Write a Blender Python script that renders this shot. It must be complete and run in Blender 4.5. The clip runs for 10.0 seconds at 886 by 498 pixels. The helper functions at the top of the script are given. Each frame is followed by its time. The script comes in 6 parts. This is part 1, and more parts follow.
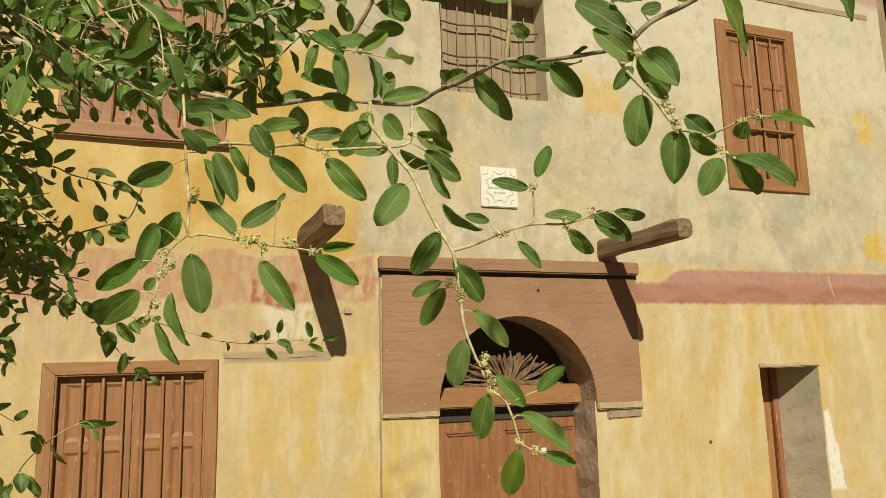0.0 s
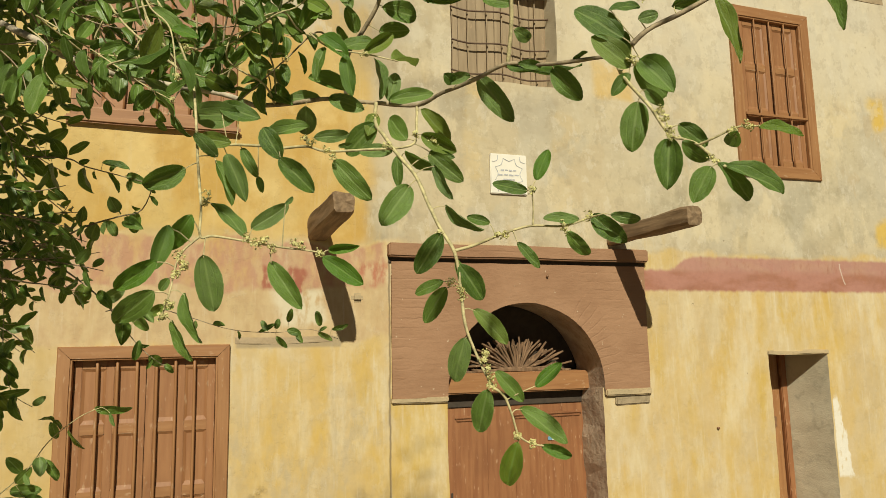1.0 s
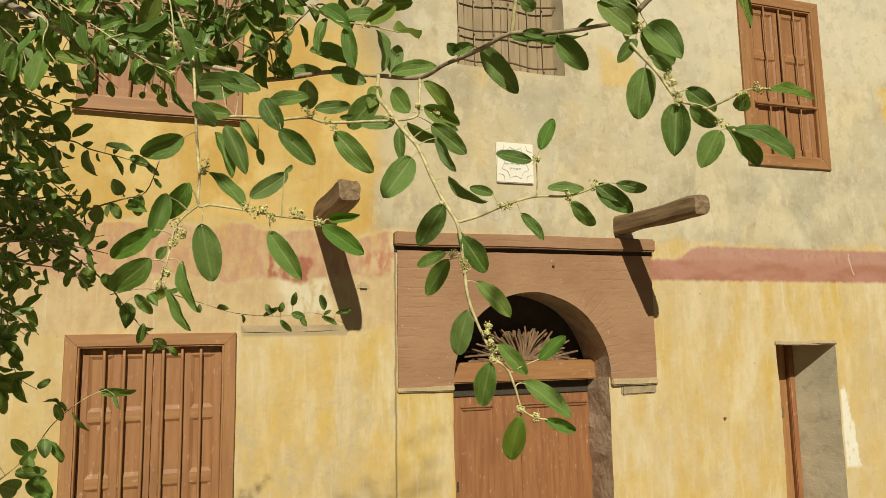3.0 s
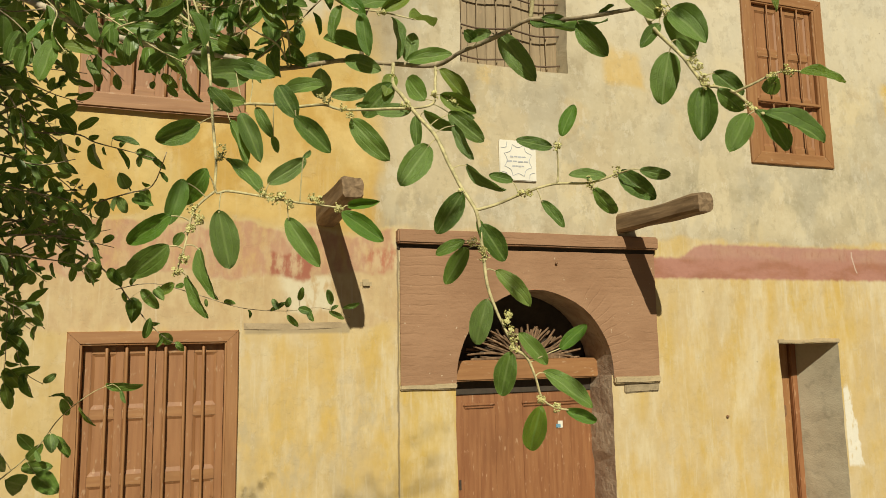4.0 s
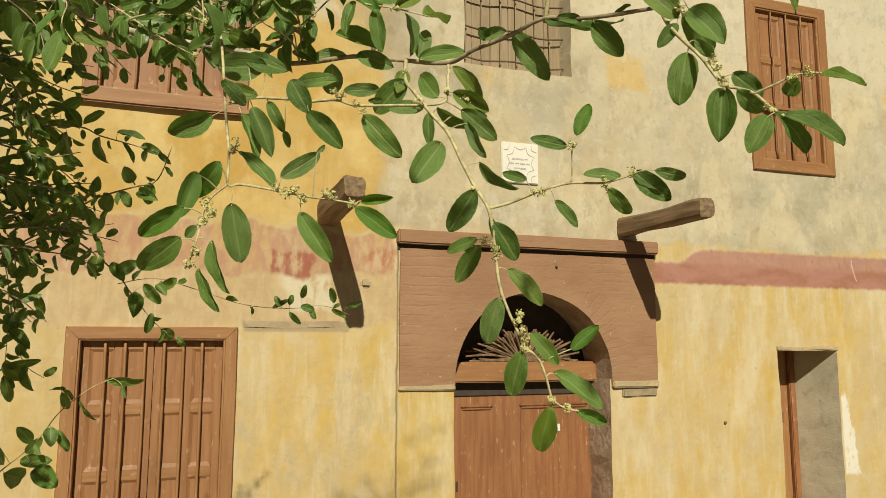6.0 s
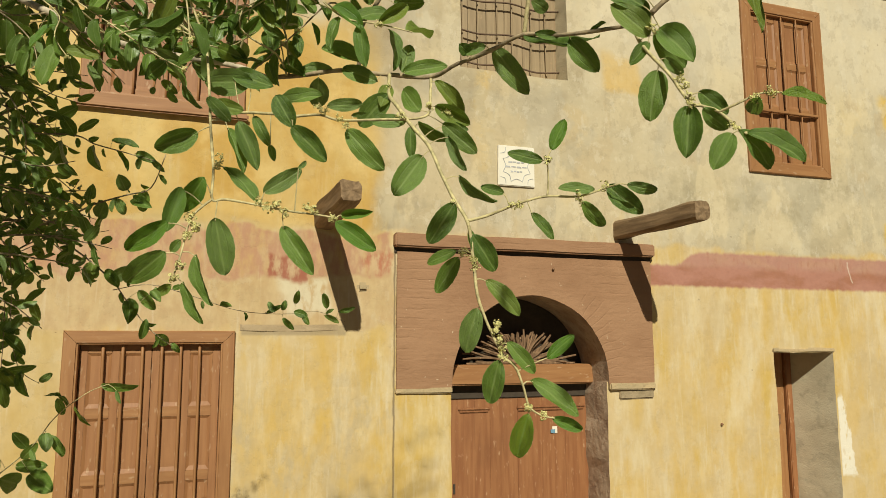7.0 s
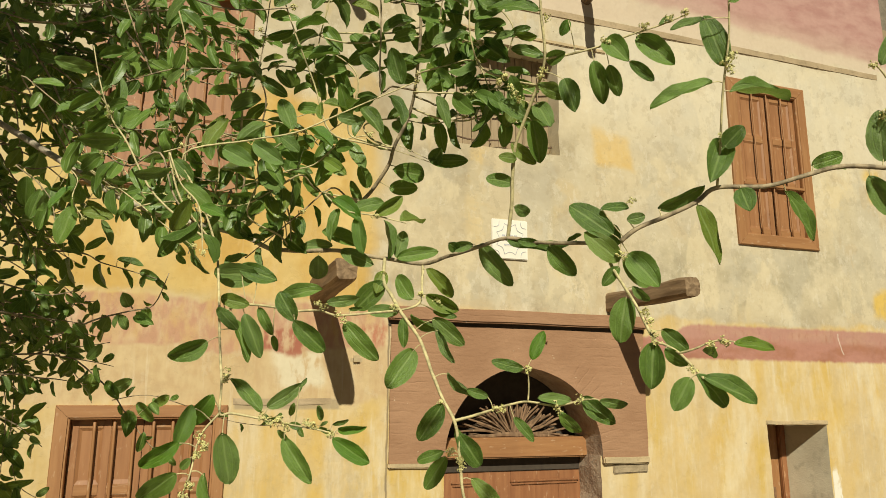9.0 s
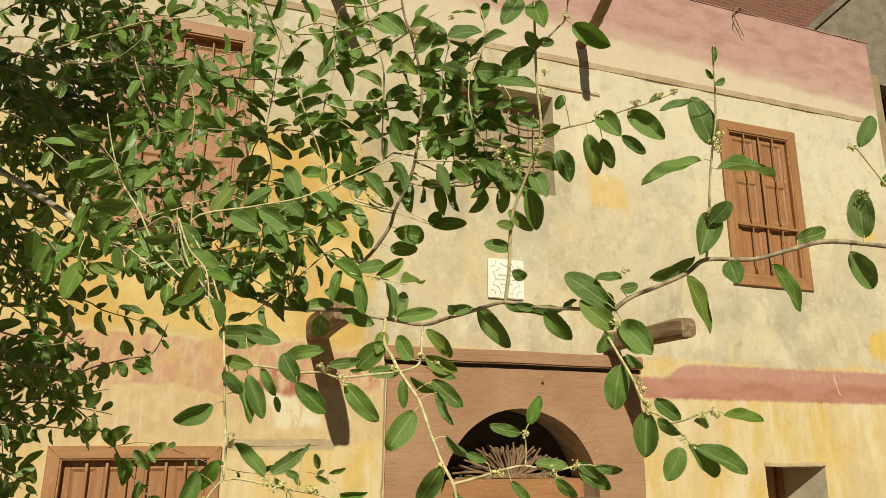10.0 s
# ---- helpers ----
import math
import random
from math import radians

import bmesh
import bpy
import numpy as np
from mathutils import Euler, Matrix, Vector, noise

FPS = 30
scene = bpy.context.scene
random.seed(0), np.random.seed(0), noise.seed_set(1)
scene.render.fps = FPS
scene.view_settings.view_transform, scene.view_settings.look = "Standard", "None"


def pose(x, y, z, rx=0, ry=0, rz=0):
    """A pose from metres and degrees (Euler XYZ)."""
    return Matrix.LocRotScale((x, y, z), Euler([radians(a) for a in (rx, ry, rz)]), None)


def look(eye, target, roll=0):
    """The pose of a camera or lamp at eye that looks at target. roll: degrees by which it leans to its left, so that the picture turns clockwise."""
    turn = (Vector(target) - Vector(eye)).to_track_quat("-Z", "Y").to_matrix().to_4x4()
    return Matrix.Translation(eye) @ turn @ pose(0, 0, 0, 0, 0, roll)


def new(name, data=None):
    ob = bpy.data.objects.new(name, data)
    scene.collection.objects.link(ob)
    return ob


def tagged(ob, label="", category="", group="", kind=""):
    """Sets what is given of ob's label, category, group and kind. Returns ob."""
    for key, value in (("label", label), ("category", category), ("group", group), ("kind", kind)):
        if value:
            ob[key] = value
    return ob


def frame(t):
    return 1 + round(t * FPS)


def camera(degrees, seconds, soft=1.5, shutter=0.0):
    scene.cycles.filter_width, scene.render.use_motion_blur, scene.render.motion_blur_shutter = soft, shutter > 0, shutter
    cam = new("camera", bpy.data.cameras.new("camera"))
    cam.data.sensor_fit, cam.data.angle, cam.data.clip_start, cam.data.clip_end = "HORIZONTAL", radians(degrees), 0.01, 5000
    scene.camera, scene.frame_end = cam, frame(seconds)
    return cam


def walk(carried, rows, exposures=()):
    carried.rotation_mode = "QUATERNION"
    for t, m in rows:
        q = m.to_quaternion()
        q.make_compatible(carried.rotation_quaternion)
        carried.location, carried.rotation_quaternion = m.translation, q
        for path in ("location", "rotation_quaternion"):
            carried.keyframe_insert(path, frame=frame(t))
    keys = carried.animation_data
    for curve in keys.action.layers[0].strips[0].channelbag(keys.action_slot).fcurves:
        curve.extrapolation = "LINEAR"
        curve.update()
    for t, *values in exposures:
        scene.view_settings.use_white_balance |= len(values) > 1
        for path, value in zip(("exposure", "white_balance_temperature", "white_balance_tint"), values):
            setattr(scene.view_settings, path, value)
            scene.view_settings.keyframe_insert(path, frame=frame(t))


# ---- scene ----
cam = camera(64.4, 10.0, 0.8)
PATH = [
    (0, (0.891, -5.277, 2.237), (1.565, -3.422, 2.556), -1.4),
    (0.5, (0.879, -5.282, 2.233), (1.544, -3.421, 2.539), -1.4),
    (1, (0.89, -5.306, 2.249), (1.538, -3.434, 2.526), -1.1),
    (1.5, (0.89, -5.285, 2.205), (1.534, -3.412, 2.483), -1.2),
    (2, (0.907, -5.288, 2.224), (1.546, -3.411, 2.487), -1.1),
    (2.5, (0.905, -5.299, 2.233), (1.537, -3.419, 2.488), -1.0),
    (4, (0.884, -5.276, 2.22), (1.514, -3.395, 2.471), -0.9),
    (4.5, (0.881, -5.291, 2.231), (1.509, -3.408, 2.48), -0.6),
    (5, (0.879, -5.256, 2.191), (1.511, -3.377, 2.454), -0.5),
    (5.5, (0.895, -5.26, 2.231), (1.525, -3.378, 2.48), -0.1),
    (6, (0.873, -5.267, 2.217), (1.506, -3.387, 2.472), 0.1),
    (7.5, (0.89, -5.304, 2.228), (1.528, -3.427, 2.488), -0.2),
    (8, (0.881, -5.312, 2.243), (1.525, -3.435, 2.493), -0.2),
    (8.5, (0.867, -5.339, 2.304), (1.514, -3.467, 2.578), -0.1),
    (8.7, (0.864, -5.359, 2.325), (1.508, -3.497, 2.664), 0.1),
    (9, (0.861, -5.384, 2.38), (1.501, -3.533, 2.786), 0.3),
    (9.5, (0.855, -5.388, 2.368), (1.498, -3.558, 2.853), -0.1),
    (10, (0.845, -5.416, 2.41), (1.487, -3.59, 2.913), 0.5),
]
walk(cam, [(t, look(eye, target, roll)) for t, eye, target, roll in PATH], [(0, 0.0), (8, 0.0), (9, 0.12), (10, 0.16)])

# ---- light ----
world = bpy.data.worlds.new("world")
scene.world = world
world.use_nodes = True
wn = world.node_tree
sky = wn.nodes.new("ShaderNodeTexSky")
sky.sky_type = "NISHITA"
sky.sun_disc = False
sky.sun_elevation = radians(35.9)
sky.sun_rotation = radians(192.4)
wn.links.new(sky.outputs[0], wn.nodes["Background"].inputs[0])
wn.nodes["Background"].inputs[1].default_value = 0.012
sun = new("sun", bpy.data.lights.new("sun", "SUN"))
sun.data.energy, sun.data.angle, sun.data.color = 4.62, radians(0.6), (1.0, 0.945, 0.77)
sun.matrix_world = look((-3, -9, 9), (-3 + 0.22, -9 + 1.0, 9 - 0.74))


# ---- materials ----
class Nodes:
    """Short-hand for building one material."""

    def __init__(self, name, rough=0.8):
        self.mat = bpy.data.materials.new(name)
        self.mat.use_nodes = True
        self.t = self.mat.node_tree
        self.bsdf = self.t.nodes["Principled BSDF"]
        self.bsdf.inputs["Roughness"].default_value = rough
        self.co = self.t.nodes.new("ShaderNodeTexCoord").outputs["Object"]

    def put(self, socket, v):
        if isinstance(v, bpy.types.NodeSocket):
            self.t.links.new(v, socket)
        elif isinstance(v, tuple) and len(v) == 3 and socket.type == "RGBA":
            socket.default_value = (*v, 1)
        else:
            socket.default_value = v

    def node(self, kind, out=0, **ins):
        n = self.t.nodes.new(kind)
        for k, v in ins.items():
            self.put(n.inputs[k.replace("_", " ")], v)
        return n.outputs[out]

    def math(self, op, a, b=0.0, c=0.0):
        n = self.t.nodes.new("ShaderNodeMath")
        n.operation = op
        for s, v in zip(n.inputs, (a, b, c)):
            self.put(s, v)
        return n.outputs[0]

    def place(self, scale=(1, 1, 1), move=(0, 0, 0), co=None):
        return self.node("ShaderNodeMapping", Vector=co or self.co, Scale=scale, Location=move)

    def noise(self, scale, detail=4, stretch=(1, 1, 1), move=(0, 0, 0), rough=0.55, co=None):
        return self.node("ShaderNodeTexNoise", Vector=self.place(stretch, move, co), Scale=scale, Detail=detail, Roughness=rough)

    def ramp(self, v, a, b):
        n = self.t.nodes.new("ShaderNodeMapRange")
        n.interpolation_type = "SMOOTHSTEP"
        for k, x in zip((0, 1, 2, 3, 4), (v, a, b, 0.0, 1.0)):
            self.put(n.inputs[k], x)
        return n.outputs[0]

    def mix(self, f, a, b, blend="MIX"):
        n = self.t.nodes.new("ShaderNodeMix")
        n.data_type, n.blend_type = "RGBA", blend
        for k, x in zip((0, 6, 7), (f, a, b)):
            self.put(n.inputs[k], x)
        return n.outputs[2]

    def bump(self, height, strength=0.3, dist=0.01):
        n = self.t.nodes.new("ShaderNodeBump")
        for k, v in (("Height", height), ("Strength", strength), ("Distance", dist)):
            self.put(n.inputs[k], v)
        self.put(self.bsdf.inputs["Normal"], n.outputs[0])

    def done(self, colour=None, rough=None):
        if colour is not None:
            self.put(self.bsdf.inputs["Base Color"], colour)
        if rough is not None:
            self.put(self.bsdf.inputs["Roughness"], rough)
        return self.mat


def wall_paint():
    """Limewashed facade: ochre wash with drips, grey patched plaster, faded painted bands."""
    n = Nodes("old_limewash", 0.92)
    warp = n.node("ShaderNodeTexNoise", out=1, Vector=n.co, Scale=2.6, Detail=5.0)
    off = n.t.nodes.new("ShaderNodeVectorMath")
    off.operation = "MULTIPLY_ADD"
    n.put(off.inputs[0], warp)
    n.put(off.inputs[1], (0.30, 0.0, 0.30))
    n.put(off.inputs[2], n.co)
    sep = n.t.nodes.new("ShaderNodeSeparateXYZ")
    n.put(sep.inputs[0], off.outputs[0])
    x, z = n.math("SUBTRACT", sep.outputs[0], 0.15), n.math("SUBTRACT", sep.outputs[2], 0.15)
    raw = n.t.nodes.new("ShaderNodeSeparateXYZ")
    n.put(raw.inputs[0], n.co)
    rx, rz = raw.outputs[0], raw.outputs[2]

    def box(x0, x1, z0, z1, s=0.06, xx=x, zz=z):
        a = n.math("MULTIPLY", n.ramp(xx, x0 - s, x0 + s), n.math("SUBTRACT", 1.0, n.ramp(xx, x1 - s, x1 + s)))
        top = n.ramp(n.math("SUBTRACT", zz, z1), -s, s)
        b = n.math("MULTIPLY", n.ramp(zz, z0 - s, z0 + s), n.math("SUBTRACT", 1.0, top))
        return n.math("MULTIPLY", a, b)

    mul = lambda a, b: n.math("MULTIPLY", a, b)
    drip = n.noise(2.1, 5, (2.3, 1, 0.5), (3, 0, 1))
    blot = n.noise(1.5, 5, (1.3, 1, 0.8), (7, 0, 2))
    fine = n.noise(9.0, 6, (1.6, 1, 0.7), (1, 0, 4))
    grit = n.noise(60.0, 4)
    cream, pale = (0.535, 0.400, 0.190), (0.56, 0.45, 0.26)
    ochre, deep = (0.53, 0.365, 0.095), (0.54, 0.320, 0.050)
    grey, dun = (0.41, 0.345, 0.225), (0.32, 0.265, 0.165)
    # the lower storey: cream with ochre drips
    c = n.mix(n.ramp(drip, 0.38, 0.66), cream, ochre)
    c = n.mix(mul(n.ramp(blot, 0.45, 0.62), 0.75), c, pale)
    c = n.mix(mul(n.ramp(n.noise(3.4, 6, (2.4, 1, 0.34), (11, 0, 6)), 0.58, 0.74), 0.75), c, (0.61, 0.525, 0.345))
    c = n.mix(mul(n.ramp(n.noise(0.8, 4, (1.2, 1, 0.8), (37, 0, 3)), 0.40, 0.60), 0.45), c, (0.52, 0.405, 0.225))
    c = n.mix(mul(n.ramp(n.noise(4.2, 6, (1.4, 1, 0.7), (23, 0, 5), 0.6), 0.45, 0.60), 0.45), c, (0.57, 0.455, 0.265))
    c = n.mix(mul(box(2.28, 2.76, -0.3, 1.88, 0.02), n.ramp(blot, 0.35, 0.55)), c, ochre)
    c = n.mix(mul(box(0.9, 2.3, 1.0, 1.9, 0.25), mul(n.ramp(fine, 0.4, 0.6), 0.5)), c, grey)
    # brushed-on ochre and whitish smears of hand to arm length
    c = n.mix(mul(n.ramp(n.noise(1.7, 8, (1.7, 1, 0.55), (61, 0, 4), 0.66), 0.50, 0.62), 0.58), c, (0.54, 0.365, 0.100))
    c = n.mix(mul(n.ramp(n.noise(2.6, 8, (1.9, 1, 0.45), (67, 0, 9), 0.68), 0.52, 0.66), 0.50), c, (0.64, 0.55, 0.355))
    c = n.mix(mul(n.ramp(n.noise(1.2, 7, (1.2, 1, 0.8), (71, 0, 2), 0.6), 0.54, 0.63), 0.45), c, (0.47, 0.365, 0.20))
    c = n.mix(mul(n.ramp(n.noise(1.5, 4, (1.5, 1, 0.6), (73, 0, 8), 0.58), 0.48, 0.62), 0.42), c, (0.555, 0.370, 0.095))
    c = n.mix(mul(n.ramp(n.noise(1.9, 5, (1.6, 1, 0.5), (77, 0, 1), 0.62), 0.50, 0.66), 0.40), c, (0.67, 0.595, 0.41))
    c = n.mix(mul(box(-6.5, 0.02, -0.4, 2.34, 0.03), 0.6), c, n.mix(n.ramp(blot, 0.4, 0.6), (0.47, 0.335, 0.13), (0.53, 0.40, 0.19)))
    # the strip under the band, peach-coloured at the window side
    c = n.mix(mul(box(-6.5, 2.28, 2.31, 2.72, 0.03), 0.85), c, n.mix(n.ramp(fine, 0.35, 0.65), (0.465, 0.325, 0.170), (0.525, 0.395, 0.215)))
    # the upper storey: patched grey and pale plaster
    up = n.mix(n.ramp(n.noise(1.3, 6, (1, 1, 1), (5, 0, 9)), 0.42, 0.60), grey, (0.50, 0.43, 0.285))
    up = n.mix(mul(n.ramp(n.noise(3.2, 6, (1, 1, 0.8), (2, 0, 3)), 0.55, 0.63), 0.8), up, dun)
    up = n.mix(mul(n.ramp(n.noise(2.0, 6, (1.2, 1, 0.7), (9, 0, 5)), 0.52, 0.60), 0.85), up, (0.58, 0.525, 0.385))
    up = n.mix(mul(n.ramp(drip, 0.56, 0.72), 0.55), up, ochre)
    up = n.mix(mul(box(4.0, 9.0, 3.6, 6.2, 0.35), 0.62), up, (0.61, 0.53, 0.35))
    up = n.mix(mul(n.ramp(n.noise(0.9, 4, (1, 1, 1), (41, 0, 7)), 0.42, 0.6), 0.3), up, (0.62, 0.50, 0.29))
    up = n.mix(mul(box(4.9, 9.0, 3.25, 3.75, 0.12), mul(n.ramp(fine, 0.42, 0.58), 0.75)), up, (0.36, 0.31, 0.20))
    up = n.mix(mul(box(2.2, 3.3, 3.95, 4.45, 0.08), 0.55), up, dun)
    up = n.mix(mul(box(-0.4, 2.16, 3.06, 4.75, 0.10), 0.93), up, n.mix(n.ramp(blot, 0.4, 0.65), deep, (0.60, 0.42, 0.13)))
    up = n.mix(mul(box(-4.0, -0.05, 3.06, 4.6, 0.12), 0.6), up, (0.60, 0.45, 0.16))
    for b in ((4.20, 4.58, 4.45, 4.78), (7.60, 7.80, 4.48, 4.85), (7.50, 7.78, 3.15, 3.45), (3.02, 3.14, 4.0, 4.6), (1.72, 2.1, 4.6, 5.0)):
        up = n.mix(mul(box(*b, 0.045), mul(n.ramp(fine, 0.25, 0.5), 0.62)), up, (0.58, 0.39, 0.12))
    # damp grey ground with pale scabs beside and under the right window, squarish grey repairs round the plaque
    scab = n.ramp(n.noise(2.7, 8, (0.8, 1, 1.0), (51, 0, 8), 0.62), 0.43, 0.56)
    up = n.mix(mul(box(4.75, 7.5, 3.22, 3.86, 0.16), 0.62), up, n.mix(scab, (0.365, 0.320, 0.205), (0.575, 0.505, 0.345)))
    up = n.mix(mul(box(4.7, 5.75, 3.5, 5.2, 0.22), mul(scab, 0.55)), up, (0.43, 0.38, 0.275))
    up = n.mix(mul(box(3.10, 3.80, 4.02, 4.42, 0.03), 0.62), up, (0.385, 0.32, 0.21))
    up = n.mix(mul(box(3.72, 4.02, 3.45, 4.30, 0.04), mul(n.ramp(fine, 0.3, 0.5), 0.45)), up, (0.58, 0.44, 0.22))
    up = n.mix(mul(box(2.93, 3.08, 3.60, 4.50, 0.03), mul(n.ramp(fine, 0.3, 0.5), 0.6)), up, (0.585, 0.43, 0.18))
    up = n.mix(mul(box(2.20, 2.95, 3.30, 4.10, 0.10), 0.5), up, (0.45, 0.365, 0.225))
    up = n.mix(mul(box(6.9, 7.35, 3.9, 5.2, 0.12), mul(n.ramp(drip, 0.35, 0.6), 0.5)), up, (0.60, 0.475, 0.235))
    up = n.mix(0.16, up, (0.30, 0.255, 0.17))
    # soft-edged repairs of arm's length in grey, cream and tan
    wide = box(2.25, 8.2, 3.1, 5.9, 0.15)
    up = n.mix(mul(wide, mul(n.ramp(n.noise(1.15, 5, (1.1, 1, 0.9), (101, 0, 3), 0.55), 0.52, 0.56), 0.55)), up, (0.44, 0.395, 0.285))
    up = n.mix(mul(wide, mul(n.ramp(n.noise(1.4, 5, (1.4, 1, 0.7), (105, 0, 6), 0.55), 0.54, 0.58), 0.50)), up, (0.62, 0.525, 0.33))
    up = n.mix(mul(wide, mul(n.ramp(n.noise(1.7, 5, (1.3, 1, 0.8), (109, 0, 2), 0.55), 0.56, 0.60), 0.50)), up, (0.46, 0.365, 0.215))
    pep = n.noise(8.0, 9, (0.9, 1, 1.0), (81, 0, 5), 0.72)
    zone = n.ramp(n.noise(1.4, 4, (1, 1, 1), (83, 0, 1)), 0.46, 0.58)
    up = n.mix(mul(mul(box(2.3, 7.9, 3.1, 5.9, 0.2), zone), mul(n.ramp(pep, 0.55, 0.575), 0.42)), up, (0.34, 0.295, 0.20))
    up = n.mix(mul(box(2.3, 7.9, 3.1, 5.9, 0.2), mul(n.math("SUBTRACT", 1.0, n.ramp(pep, 0.41, 0.45)), 0.28)), up, (0.61, 0.545, 0.385))
    up = n.mix(mul(box(3.85, 8.2, 4.80, 5.95, 0.30), 0.5), up, (0.62, 0.565, 0.43))
    up = n.mix(mul(box(4.20, 4.58, 4.45, 4.78, 0.05), 0.6), up, (0.59, 0.41, 0.14))
    up = n.mix(mul(n.ramp(n.noise(0.75, 6, (1.0, 1, 1.2), (91, 0, 4), 0.6), 0.46, 0.60), mul(box(2.2, 7.9, 3.1, 5.9, 0.2), 0.42)), up, (0.59, 0.50, 0.315))
    # soft tree shadow at x 1.98 to 2.36, painted into the wall colour
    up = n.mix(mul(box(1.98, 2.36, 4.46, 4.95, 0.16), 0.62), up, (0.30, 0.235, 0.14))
    up = n.mix(mul(box(-6.0, 2.1, 3.1, 4.7, 0.15), mul(n.ramp(n.noise(1.6, 6, (1.2, 1, 1.0), (95, 0, 6), 0.6), 0.48, 0.62), 0.55)), up, (0.66, 0.50, 0.21))
    for b in ((7.54, 7.74, 4.50, 4.78), (7.44, 7.72, 3.17, 3.43)):
        up = n.mix(mul(box(*b, 0.05), 0.85), up, (0.60, 0.40, 0.065))
    c = n.mix(n.ramp(z, 3.03, 3.10), c, up)
    # pale runs where the band flaked off the strip below it
    c = n.mix(mul(box(1.40, 1.76, 2.44, 2.69, 0.04), mul(n.ramp(fine, 0.32, 0.5), 0.75)), c, (0.62, 0.565, 0.40))
    # flaking at hand size, with crisp edges
    flake = n.ramp(n.noise(7.5, 8, (1.0, 1, 0.8), (21, 0, 8), 0.68), 0.545, 0.575)
    flake2 = n.ramp(n.noise(5.0, 8, (1.2, 1, 0.7), (31, 0, 2), 0.66), 0.57, 0.60)
    high = n.ramp(z, 3.03, 3.10)
    calm = n.math("SUBTRACT", 1.0, mul(box(-4.0, 2.16, 3.06, 4.75, 0.10), 0.8))
    c = n.mix(mul(mul(flake, calm), n.math("ADD", 0.06, mul(high, 0.16))), c, (0.33, 0.27, 0.17))
    c = n.mix(mul(mul(flake2, calm), n.math("ADD", 0.12, mul(high, 0.18))), c, (0.63, 0.57, 0.43))
    streak = n.ramp(n.noise(6.0, 6, (3.2, 1, 0.22), (17, 0, 3), 0.62), 0.56, 0.66)
    c = n.mix(mul(streak, n.math("SUBTRACT", 0.34, mul(high, 0.24))), c, (0.62, 0.54, 0.37))
    # painted bands
    wear = n.ramp(n.noise(4.5, 6, (0.7, 1, 1.6), (4, 0, 4)), 0.34, 0.60)
    red = n.mix(wear, (0.29, 0.100, 0.068), (0.39, 0.185, 0.135))
    red = n.mix(mul(n.ramp(rz, 2.86, 2.93), n.ramp(fine, 0.25, 0.5)), red, (0.405, 0.212, 0.160))
    c = n.mix(mul(box(4.55, 9.0, 2.715, n.math("SUBTRACT", 3.03, mul(n.math("SUBTRACT", 1.0, n.ramp(x, 4.85, 5.15)), 0.13)), 0.018, rx, n.math("ADD", rz, n.math("MULTIPLY", n.math("SUBTRACT", fine, 0.5), 0.05))), n.math("ADD", mul(wear, 0.12), 0.86)), c, red)
    c = n.mix(mul(box(-4.0, 2.24, 2.70, 3.05, 0.02, rx, z), n.math("ADD", 0.42, mul(n.ramp(fine, 0.38, 0.62), 0.45))), c, (0.42, 0.225, 0.14))
    c = n.mix(mul(box(1.32, 1.62, 2.68, 2.86, 0.02), mul(n.ramp(fine, 0.35, 0.55), 0.8)), c, (0.30, 0.085, 0.05))
    c = n.mix(mul(box(2.02, 2.24, 2.70, 2.90, 0.03), mul(n.ramp(fine, 0.4, 0.6), 0.6)), c, (0.40, 0.12, 0.06))
    c = n.mix(mul(n.ramp(z, 5.90, 5.98), 0.8), c, (0.55, 0.445, 0.325))
    pink = n.mix(wear, (0.36, 0.190, 0.158), (0.43, 0.255, 0.210))
    edge = n.math("ADD", n.math("ADD", rz, mul(n.math("SUBTRACT", rx, 4.6), 0.055)), mul(n.math("SUBTRACT", blot, 0.5), 0.20))
    c = n.mix(mul(n.ramp(edge, 6.20, 6.32), n.math("ADD", 0.72, mul(n.ramp(edge, 6.32, 6.55), 0.28))), c, pink)
    c = n.mix(mul(box(6.925, 6.945, 2.78, 3.0, 0.008), 0.7), c, (0.60, 0.50, 0.40))
    # white run of paint by the side doorway, bare plaster over the windows
    lim = n.math("ADD", 6.71, mul(n.math("SUBTRACT", 1.76, rz), 0.16))
    run = mul(n.ramp(rx, 6.652, 6.664), n.math("SUBTRACT", 1.0, n.ramp(n.math("SUBTRACT", n.math("ADD", rx, mul(n.math("SUBTRACT", fine, 0.5), 0.14)), lim), -0.012, 0.012)))
    run = mul(run, mul(n.ramp(z, 0.97, 1.01), n.math("SUBTRACT", 1.0, n.ramp(z, 1.68, 1.78))))
    c = n.mix(mul(run, n.ramp(n.noise(14.0, 5, (1.5, 1, 0.6), (8, 0, 2)), 0.30, 0.46)), c, (0.70, 0.655, 0.53))
    c = n.mix(mul(box(1.14, 1.90, 2.27, 2.345, 0.012, rx, rz), 0.8), c, (0.33, 0.26, 0.155))
    # hairline joint beside the door surround, chips and pits
    joint = box(2.272, 2.284, -0.3, 3.05, 0.006, n.math("ADD", rx, n.math("MULTIPLY", n.math("SUBTRACT", fine, 0.5), 0.03)), rz)
    c = n.mix(mul(joint, 0.75), c, (0.16, 0.12, 0.07))
    pits = n.ramp(n.noise(13, 3, (1, 1, 1), (13, 0, 3)), 0.735, 0.78)
    c = n.mix(mul(pits, 0.6), c, (0.30, 0.22, 0.13))
    c = n.mix(0.13, c, n.node("ShaderNodeTexNoise", Vector=n.co, Scale=24.0, Detail=4.0), "SOFT_LIGHT")
